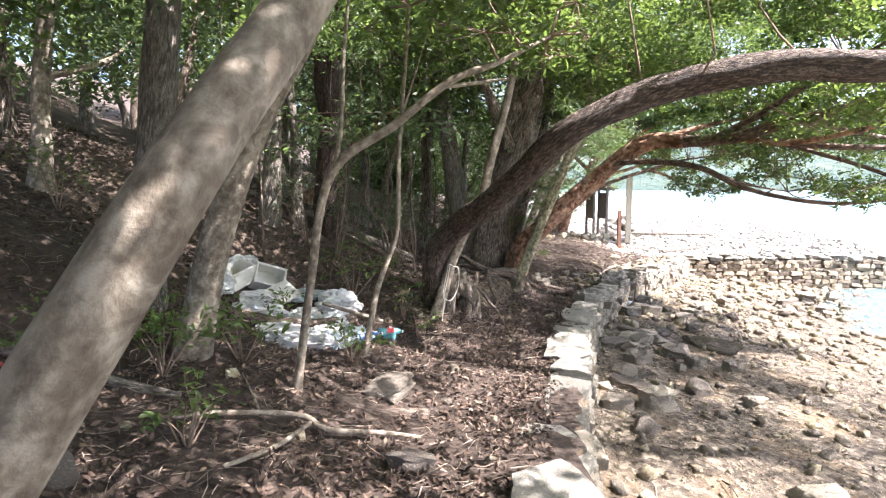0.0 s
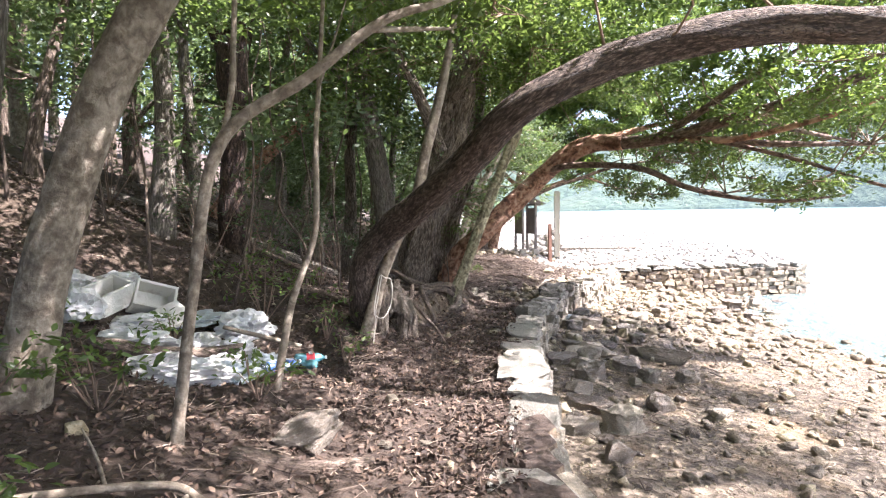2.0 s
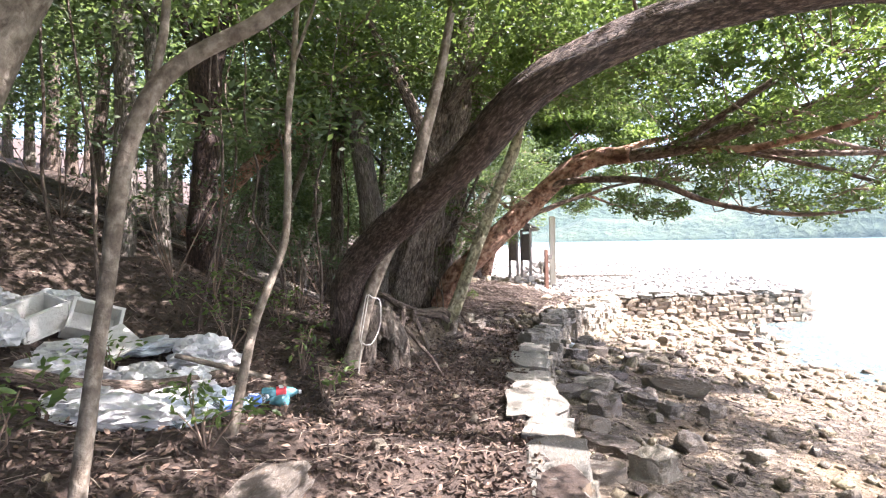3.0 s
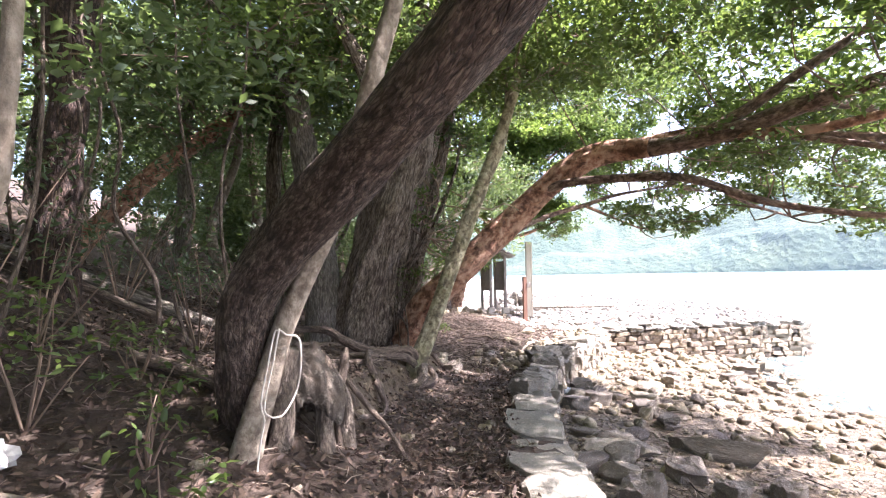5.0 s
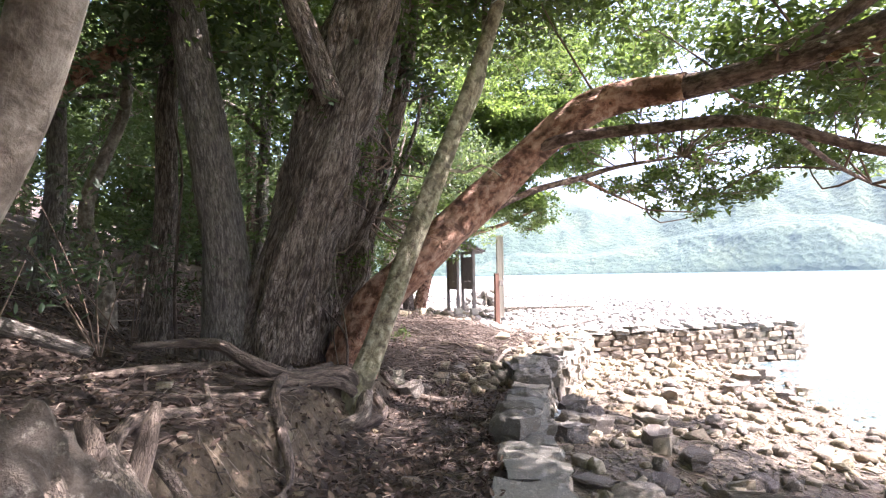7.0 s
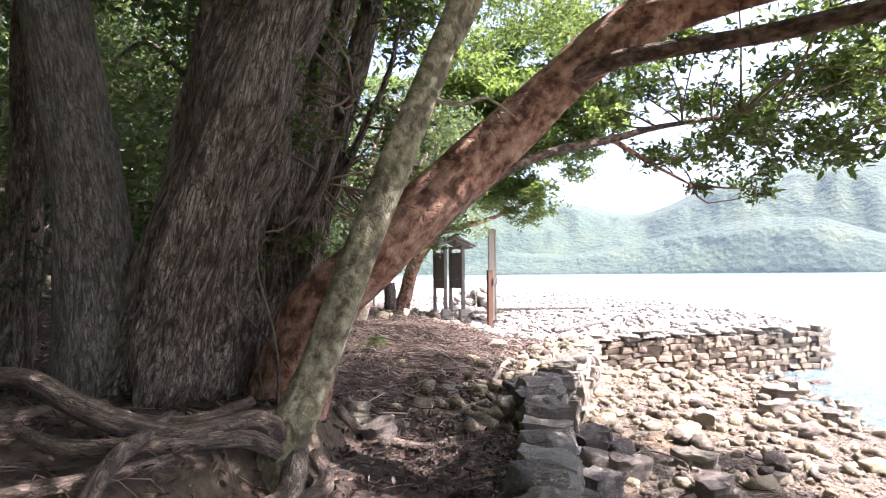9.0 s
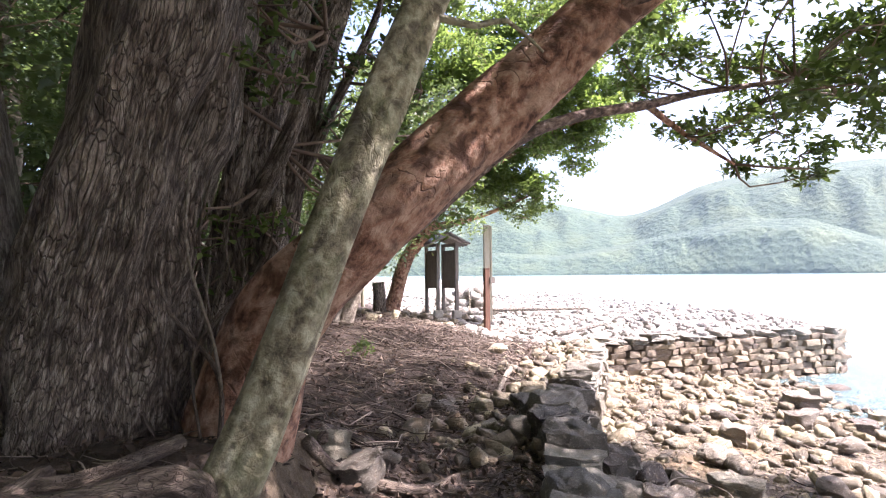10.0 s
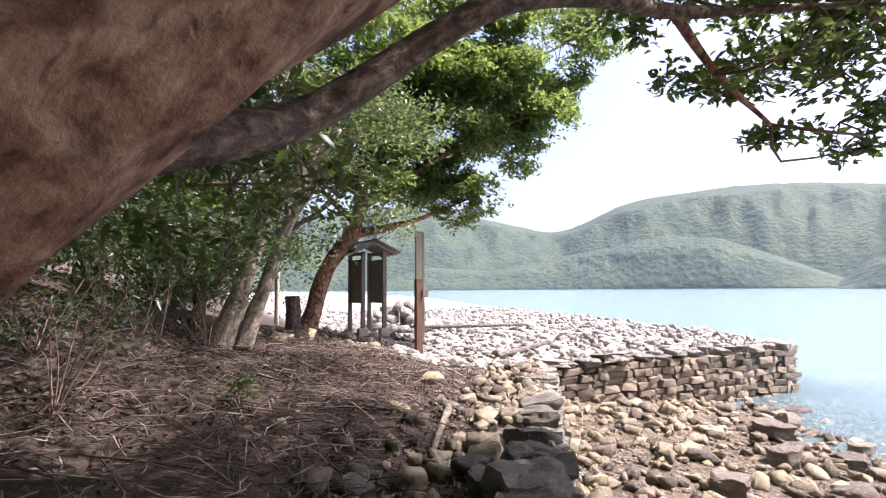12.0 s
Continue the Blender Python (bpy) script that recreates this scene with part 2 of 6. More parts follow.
def spline(pts, step):
    """Catmull-Rom through points of any dimension, resampled at about that step."""
    P = np.asarray(pts, dtype=float)
    P = np.vstack([2 * P[0] - P[1], P, 2 * P[-1] - P[-2]])
    out = []
    for i in range(1, len(P) - 2):
        n = max(2, int(np.linalg.norm(P[i + 1][:3] - P[i][:3]) / step))
        for t in np.linspace(0, 1, n, endpoint=False):
            a, b, c, d = P[i - 1], P[i], P[i + 1], P[i + 2]
            out.append(0.5 * (2 * b + (c - a) * t + (2 * a - 5 * b + 4 * c - d) * t * t + (3 * b - a - 3 * c + d) * t ** 3))
    out.append(P[-2])
    return np.array(out)


def tube(pts, sides=10, step=0.1, lump=0.0, ridge=0.0, seed=0.0, flute=0.0):
    """A closed tapering limb through (x, y, z, radius) points; returns vertices, quads and bark coordinates."""
    C = spline(pts, step)
    P, R = C[:, :3], np.maximum(C[:, 3], 0.002)
    T = np.gradient(P, axis=0)
    T /= np.linalg.norm(T, axis=1)[:, None] + 1e-9
    up = np.array([0.0, 0.0, 1.0]) if abs(T[0][2]) < 0.9 else np.array([1.0, 0.0, 0.0])
    n = np.cross(T[0], up)
    n /= np.linalg.norm(n)
    N = []
    for t in T:
        n = n - t * np.dot(n, t)
        n /= np.linalg.norm(n) + 1e-9
        N.append(n)
    N = np.array(N)
    Bn = np.cross(T, N)
    s = np.concatenate([[0], np.cumsum(np.linalg.norm(np.diff(P, axis=0), axis=1))])
    a = np.linspace(0, 2 * np.pi, sides, endpoint=False)
    S, A = np.meshgrid(s, a, indexing="ij")
    rad = np.repeat(R[:, None], sides, 1)
    cx, cy = np.cos(A), np.sin(A)
    if lump:
        rad = rad * (1 + lump * vnoise(cx * 1.3 + S * 1.6 + seed, cy * 1.3 + S * 0.7, seed) + 0.5 * lump * vnoise(cx * 2.5 + S * 4, cy * 2.5 - S * 2 + seed, seed + 3))
    if ridge:
        rad = rad * (1 + ridge * vnoise(A * 7 / 6.2831 * 3 + 0.6 * np.sin(S * 2), S * 1.8 + seed, seed + 5) * np.minimum(1, np.minimum(A, 6.2831 - A) * 3))
    if flute:
        rad = rad * (1 + flute * np.cos(3 * A + 1.5 * np.sin(S * 1.3) + seed))
    V = P[:, None, :] + rad[..., None] * (cx[..., None] * N[:, None, :] + cy[..., None] * Bn[:, None, :])
    bk = np.stack([cx * R[:, None] + seed, cy * R[:, None], S], -1)
    m = len(P)
    i, j = np.meshgrid(np.arange(m - 1), np.arange(sides), indexing="ij")
    j2 = (j + 1) % sides
    F = np.stack([i * sides + j, i * sides + j2, (i + 1) * sides + j2, (i + 1) * sides + j], -1).reshape(-1, 4)
    V, bk = V.reshape(-1, 3), bk.reshape(-1, 3)
    base = len(V)
    V = np.vstack([V, P[0], P[-1]])
    bk = np.vstack([bk, bk[0], bk[-1]])
    jj = np.arange(sides)
    c0 = np.stack([np.full(sides, base), (jj + 1) % sides, jj, np.full(sides, base)], -1)
    top = (m - 1) * sides
    c1 = np.stack([np.full(sides, base + 1), top + jj, top + (jj + 1) % sides, np.full(sides, base + 1)], -1)
    # fan caps as quads of two neighbours
    caps = []
    for q in range(0, sides - 1, 2):
        caps.append((base, (q + 2) % sides, q + 1, q))
        caps.append((base + 1, top + q, top + q + 1, top + (q + 2) % sides))
    return V, np.vstack([F, np.array(caps)]), bk


def merge(tubes):
    Vs, Fs, Bs, o = [], [], [], 0
    for V, F, b in tubes:
        Vs.append(V), Fs.append(F + o), Bs.append(b)
        o += len(V)
    return np.vstack(Vs), np.vstack(Fs), np.vstack(Bs)


def limb(name, pts, mat, parent, sides=12, step=0.1, label="", **kw):
    sides += sides % 2
    V, F, b = tube(pts, sides, step, **kw)
    V = V - np.array(parent.location if parent else (0, 0, 0))
    return put(name, fast_mesh(name, V, F, mat, True, {"bark": ("FLOAT_VECTOR", b)}), parent, label)


def leaf_arrays(C, size, rng, flat=0.5, out=None, narrow=0.38, simple=False):
    """Folded lance-shaped leaves at the places C."""
    n = len(C)
    d = rng.normal(size=(n, 3))
    d[:, 2] *= 0.6
    if out is not None:
        d = d * 0.7 + out
    d /= np.linalg.norm(d, axis=1)[:, None] + 1e-9
    u = rng.normal(size=(n, 3)) * (1 - flat)
    u[:, 2] += 1.0
    sd = np.cross(d, u)
    sd /= np.linalg.norm(sd, axis=1)[:, None] + 1e-9
    nn = np.cross(sd, d)
    L = np.reshape(size * rng.uniform(0.65, 1.25, n), (-1, 1))
    W = L * narrow * rng.uniform(0.8, 1.2, n)[:, None] * 0.5
    cur = rng.uniform(-0.12, 0.2, n)[:, None] * L
    b = C
    if simple:
        m = C + d * L * 0.48
        V = np.stack([C, m + sd * W + nn * W * 0.3, C + d * L - nn * cur, m - sd * W + nn * W * 0.3], 1).reshape(-1, 3)
        o = np.arange(n)[:, None] * 4
        return V, np.concatenate([o + np.array([[0, 1, 2]]), o + np.array([[0, 2, 3]])], 0)
    tip = C + d * L - nn * cur
    r1, l1 = C + d * L * 0.32 + sd * W + nn * W * 0.35, C + d * L * 0.32 - sd * W + nn * W * 0.35
    r2, l2 = C + d * L * 0.7 + sd * W * 0.8 + nn * W * 0.25 - nn * cur * 0.4, C + d * L * 0.7 - sd * W * 0.8 + nn * W * 0.25 - nn * cur * 0.4
    V = np.stack([b, r1, r2, tip, l2, l1], 1).reshape(-1, 3)
    o = np.arange(n)[:, None] * 6
    F = np.concatenate([o + np.array([[0, 1, 2, 3]]), o + np.array([[0, 3, 4, 5]])], 0)
    return V, F


def spray(centre, radius, count, rng, squash=0.45, sub=9):
    """Places of leaves in one leafy spray: many small tufts in a flattened, uneven cloud."""
    k = max(3, int(sub))
    t = rng.normal(size=(k, 3))
    t /= np.linalg.norm(t, axis=1)[:, None] + 1e-9
    t *= rng.uniform(0.3, 1.0, k)[:, None] ** 0.6 * radius
    t[:, 2] *= squash
    pick = rng.integers(0, k, count)
    p = t[pick] + rng.normal(size=(count, 3)) * radius * np.array([0.17, 0.17, 0.1])
    return p + np.asarray(centre), t + np.asarray(centre)


# ---- the lie of the land ----
def wall_x(y):
    """The seaward edge of the path along the shore."""
    return np.interp(y, [-60, -5, 0, 3.28, 4.2, 6.4, 8.2, 10.6, 13.2, 15.85, 18.7, 26, 45, 120], [-6, -0.2, 0.42, 0.95, 1.14, 1.74, 2.22, 3.12, 4.5, 6.5, 8.6, 8.8, 9.5, 20])


def sea_x(y):
    """The outer edge of what stands above the foreshore."""
    return np.where(y < 18.7, wall_x(y), np.interp(y, [18.7, 21.4, 33.5, 44, 91, 160], [15.7, 17.4, 20.7, 23.2, 37, 45]))


def sstep(v, a, b):
    t = np.clip((v - a) / (b - a), 0, 1)
    return t * t * (3 - 2 * t)


def land(x, y):
    p = np.interp(y, [-20, 0, 3, 4.3, 9.6, 13, 16, 18.7, 25, 60, 120], [0.8, 0.15, -0.05, -0.2, -0.5, -0.66, -0.74, -0.8, -0.76, -0.72, -0.6])
    L = wall_x(y) - x
    rise = (0.13 + 0.07 * (1 - sstep(y, 7.5, 12))) * np.clip(L - 1.3, 0, None) + (0.33 - 0.17 * sstep(y, 12, 16)) * np.clip(L - 4.0 - 1.5 * sstep(y, 12, 16), 0, 60)
    bank = 0.36 * sstep(L, 1.75, 2.08) * sstep(y, 7.4, 8.6) * (1 - sstep(y, 11.6, 13.2))
    bump = 0.05 * vnoise(x * 1.1, y * 1.1) + 0.022 * vnoise(x * 4, y * 4, 2)
    far = 0.25 * vnoise(x * 0.4, y * 0.4, 4) * np.clip((L - 3) / 4, 0, 1)
    knoll = 0.16 * np.exp(-((x - 0.0) ** 2 + (y - 7.75) ** 2) / 0.4)
    return p + rise + bank + knoll + bump * np.clip(L * 2, 0.2, 1) + far


def beach(x, y):
    D = x - sea_x(y)
    near = -0.85 - 0.045 * np.clip(y - 4, 0, 12) - 0.1 * D
    off = -2.0 - 0.22 * D
    z = np.where(y < 18.7, near, off)
    return np.maximum(z + 0.04 * vnoise(x * 1.3, y * 1.3, 7) + 0.02 * vnoise(x * 5, y * 5, 8), -9)


def ground_z(x, y):
    x, y = np.asarray(x, float), np.asarray(y, float)
    return np.where(x < sea_x(y), land(x, y), beach(x, y))


def gz(x, y):
    return float(ground_z(x, y))


def axis(lo, hi, step, far_lo, far_hi):
    a = list(np.arange(lo, hi, step))
    s, v = step, lo
    while v > far_lo:
        s *= 1.22
        v -= s
        a.insert(0, v)
    s, v = step, a[-1]
    while v < far_hi:
        s *= 1.22
        v += s
        a.append(v)
    return np.array(a)


gx, gy = axis(-7, 16, 0.1, -1500, 1800), axis(-1, 21, 0.1, -1500, 2500)
X, Y = np.meshgrid(gx, gy, indexing="ij")
Z = ground_z(X, Y)
nx, ny = X.shape
ii, jj = np.meshgrid(np.arange(nx - 1), np.arange(ny - 1), indexing="ij")
F = np.stack([ii * ny + jj, (ii + 1) * ny + jj, (ii + 1) * ny + jj + 1, ii * ny + jj + 1], -1).reshape(-1, 4)
D = X - sea_x(Y)
on_beach = sstep(D, -0.02, 0.08)
platform = sstep(Y, 18.0, 19.5) * sstep(X, 5.4, 7.2) * (1 - on_beach)
tagged(put("ground", fast_mesh("ground", np.stack([X, Y, Z], -1).reshape(-1, 3), F, M_GROUND, True,
       {"beach": ("FLOAT", on_beach), "flat": ("FLOAT", platform)})), "brown leaf-strewn earth running down to a shingle foreshore", "ground", kind="structure")

# sea
SEA = -1.87
k = Mat("sea_water")
v = k.coords("world", (1, 1.6, 1))
waves = k.math("ADD", k.noise(v, 4.2, 5, 0.55, 0.6), k.math("MULTIPLY", k.noise(v, 0.35, 3, 0.5), 1.5))
shallow = k.node("ShaderNodeAttribute", attr="shallow").outputs["Fac"]
k.base((0.17, 0.25, 0.265), 0.16)
k.bsdf.inputs["IOR"].default_value = 1.33
k.bump(waves, 0.8, 0.08)
clear = k.node("ShaderNodeBsdfTransparent")
clear.inputs[0].default_value = (0.75, 0.9, 0.85, 1)
mx = k.node("ShaderNodeMixShader")
k.link(k.math("MULTIPLY", shallow, 0.55), mx.inputs[0])
k.link(k.bsdf.outputs[0], mx.inputs[1])
k.link(clear.outputs[0], mx.inputs[2])
k.link(mx.outputs[0], k.out.inputs[0])
wx, wy = axis(4, 34, 0.5, -1200, 1800), axis(-8, 40, 0.5, -1200, 2200)
X, Y = np.meshgrid(wx, wy, indexing="ij")
depth = SEA - ground_z(X, Y)
nx, ny = X.shape
ii, jj = np.meshgrid(np.arange(nx - 1), np.arange(ny - 1), indexing="ij")
F = np.stack([ii * ny + jj, (ii + 1) * ny + jj, (ii + 1) * ny + jj + 1, ii * ny + jj + 1], -1).reshape(-1, 4)
tagged(put("water", fast_mesh("water", np.stack([X, Y, np.full_like(X, SEA)], -1).reshape(-1, 3), F, k.m, True,
       {"shallow": ("FLOAT", 1 - np.clip(depth / 0.7, 0, 1))})), "calm blue-green sea water in a sheltered bay", "water", kind="structure")

# far hills across the bay
k = Mat("hazy_far_forest")
v = k.coords("world")
c1 = k.voronoi(v, 0.13)
n1 = k.noise(v, 0.02, 6, 0.6)
n2 = k.noise(v, 0.25, 6, 0.7)
col = k.ramp(n2, (0.3, (0.012, 0.026, 0.013)), (0.55, (0.027, 0.05, 0.024)), (0.75, (0.054, 0.077, 0.034)))
col = k.mix(k.ramp(n1, (0.45, (0, 0, 0)), (0.65, (0.5, 0.5, 0.5))), col, (0.066, 0.086, 0.034))
k.base(col, 0.95)
k.bump(k.math("ADD", c1.outputs["Distance"], n2), 0.8, 2.6)
# Weak bluish glow on the slopes, standing in for distance haze.
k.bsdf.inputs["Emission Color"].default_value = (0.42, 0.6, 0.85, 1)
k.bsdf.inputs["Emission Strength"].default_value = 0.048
M_HILL = k.m


def hill(name, dist, ridge, seed, depth, label):
    """A wooded ridge: (bearing in degrees from +y, height as degrees above the sea) along a shore at that distance."""
    b = np.linspace(ridge[0][0], ridge[-1][0], 420)
    e = np.interp(b, [r[0] for r in ridge], [r[1] for r in ridge])
    kern = np.hanning(11)
    e = np.convolve(np.pad(e, 5, mode="edge"), kern / kern.sum(), mode="valid")
    e = e + 0.03 * vnoise(b * 0.3, b * 0 + seed) + 0.03 * vnoise(b * 1.3, b * 0 + seed + 2) + 0.03 * vnoise(b * 9, b * 0 + seed + 4)
    rows = np.linspace(0, 1, 46)
    Bm, Rm = np.meshgrid(b, rows, indexing="ij")
    Em = np.repeat(e[:, None], len(rows), 1)
    r = dist + depth * Rm
    top = np.tan(np.radians(np.maximum(Em, 0.02))) * (dist + depth) + 2.4
    prof = np.sin(np.clip(Rm, 0, 1) * np.pi / 2) ** 0.85
    gully = 0.1 * vnoise(Bm * 0.35, Rm * 2.0, seed) + 0.05 * vnoise(Bm * 1.2, Rm * 6, seed + 1) + 0.018 * vnoise(Bm * 5, Rm * 24, seed + 1)
    z = SEA - 0.3 + top * np.clip(np.minimum(prof + gully * np.sin(Rm * np.pi), 0.5 + 0.5 * Rm), 0, 1)
    z[:, 0] = SEA - 3
    br = np.radians(Bm)
    V = np.stack([2.4 + np.sin(br) * r, 10.5 + np.cos(br) * r, z], -1).reshape(-1, 3)
    m, n = Bm.shape
    ii, jj = np.meshgrid(np.arange(m - 1), np.arange(n - 1), indexing="ij")
    F = np.stack([ii * n + jj, (ii + 1) * n + jj, (ii + 1) * n + jj + 1, ii * n + jj + 1], -1).reshape(-1, 4)
    return tagged(put(name, fast_mesh(name, V, F, M_HILL, True)), label, "hill", kind="structure")


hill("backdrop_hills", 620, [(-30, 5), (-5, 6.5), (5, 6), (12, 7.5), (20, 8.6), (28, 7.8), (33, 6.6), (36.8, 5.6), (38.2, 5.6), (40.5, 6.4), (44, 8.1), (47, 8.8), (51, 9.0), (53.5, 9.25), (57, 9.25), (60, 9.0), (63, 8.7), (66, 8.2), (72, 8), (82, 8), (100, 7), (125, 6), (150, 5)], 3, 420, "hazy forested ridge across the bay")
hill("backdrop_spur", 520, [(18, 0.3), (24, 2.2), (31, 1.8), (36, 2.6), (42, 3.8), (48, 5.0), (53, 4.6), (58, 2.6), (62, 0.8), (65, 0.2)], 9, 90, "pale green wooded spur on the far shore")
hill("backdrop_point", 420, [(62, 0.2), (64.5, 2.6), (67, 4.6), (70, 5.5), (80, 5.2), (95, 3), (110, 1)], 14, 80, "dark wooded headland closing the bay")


# ---- trees ----
def tree(name, label, trunk, mat, limbs=(), sprays=(), leaf=None, leaf_size=0.07, seed=1, sides=14, step=0.08, category="tree", group="", simple=False, **kw):
    """A tree: one trunk, limbs (name, points) and leafy sprays (x, y, z, radius, leaves) joined to the limbs by twigs."""
    rng = np.random.default_rng(seed)
    root = empty(name, trunk[0][:3], label, category, group)
    limb("trunk", trunk, mat, root, sides, step, seed=seed * 1.7, **kw)
    ends = [np.array(trunk[-1][:3])]
    line = [spline(trunk, 0.3)[:, :3][len(trunk):]]
    for pts in limbs:
        own = mat
        if not isinstance(pts, list):
            own, pts = pts
        limb("branch", pts, own, root, 10, 0.12, lump=0.12, seed=seed + len(ends))
        ends.append(np.array(pts[-1][:3]))
        line.append(spline(pts, 0.25)[:, :3])
    if sprays:
        anchors = np.vstack(line)
        off = np.array(root.location)
        P, S, twigs = [], [], []
        for x, y, z, r, n in sprays:
            high = z > 3.0 and not simple
            if high:
                n = int(n * 1.7)
            p, tufts = spray((x, y, z), r * (1.25 if high else 1), n, rng, sub=8 + r * 12)
            P.append(p)
            S.append(np.full(n, 0.24 if r > 1.12 else leaf_size * (1.55 if high else 1.0)))
            c = np.array((x, y, z))
            a = anchors[np.argmin(np.linalg.norm(anchors - c, axis=1))]
            if np.linalg.norm(a - c) < 1.9:
                mid = (a + c) / 2 + rng.normal(size=3) * 0.14 * np.linalg.norm(a - c)
                twigs.append(tube([(*a, 0.013), (*mid, 0.009), (*c, 0.006)], 6, 0.4))
            for q in () if simple else tufts[:: max(1, len(tufts) // 5)]:
                twigs.append(tube([(*c, 0.007), (*(q + rng.normal(size=3) * 0.03), 0.003)], 4, 9.0))
        V, F, b = merge(twigs)
        put("twiggery", fast_mesh("twiggery", V - off, F, M_TWIG, True, {"bark": ("FLOAT_VECTOR", b)}), root)["kind"] = "stuff"
        C, S = np.vstack(P), np.concatenate(S)
        up = (S > leaf_size * 1.1) | simple
        V, F = leaf_arrays(C[up], S[up], rng, narrow=0.45, simple=True)
        V2, F2 = leaf_arrays(C[~up], S[~up], rng, narrow=0.45)
        F2 = np.vstack([F2[:, [0, 1, 2]], F2[:, [0, 2, 3]]]) + len(V)
        V, F = np.vstack([V, V2]), np.vstack([F, F2])
        put("crown", fast_mesh("crown", V - off, F, leaf), root, "small glossy evergreen leaves")
    return root


def scatter_sprays(rng, n, lo, hi, r, leaves, keep=None):
    out = []
    while len(out) < n:
        p = rng.uniform(lo, hi)
        if keep is None or keep(*p):
            rr = rng.uniform(*r)
            out.append((*p, rr, int(leaves * rr * rr / (r[1] * r[1]))))
    return out


def clear_of_path(x, y, z):
    """Leaves keep clear of the walked line at head height."""
    c = np.interp(y, [0, 2, 4, 6, 8, 10, 12], [0, 0, 0.35, 0.9, 1.5, 2.2, 3.0])
    return not (abs(x - c) < 1.3 and z < 2.6 and y < 14)


rs = np.random.default_rng(21)
# arching tree over the path, with a hollow root plate
B_TRUNK = [(0.1, 7.95, -0.4, 0.22), (-0.08, 7.8, 0.0, 0.185), (-0.12, 7.67, 0.32, 0.165), (-0.07, 7.48, 0.82, 0.158), (0.2, 7.12, 1.18, 0.155), (0.49, 6.64, 1.45, 0.15), (0.86, 6.06, 1.8, 0.148),
           (1.23, 5.54, 2.21, 0.14), (1.9, 5.26, 2.56, 0.135), (2.57, 5.0, 2.7, 0.132), (3.13, 4.78, 2.73, 0.13), (3.63, 4.6, 2.68, 0.128), (4.7, 4.3, 2.74, 0.1), (6.2, 4.4, 3.0, 0.06)]
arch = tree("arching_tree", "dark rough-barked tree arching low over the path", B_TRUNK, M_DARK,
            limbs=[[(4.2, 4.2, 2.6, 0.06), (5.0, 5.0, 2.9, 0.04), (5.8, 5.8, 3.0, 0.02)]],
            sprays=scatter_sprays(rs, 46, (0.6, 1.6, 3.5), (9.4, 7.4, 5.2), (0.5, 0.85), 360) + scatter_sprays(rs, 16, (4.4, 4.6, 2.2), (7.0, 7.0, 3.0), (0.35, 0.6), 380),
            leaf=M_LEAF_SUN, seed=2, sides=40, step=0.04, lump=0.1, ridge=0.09)

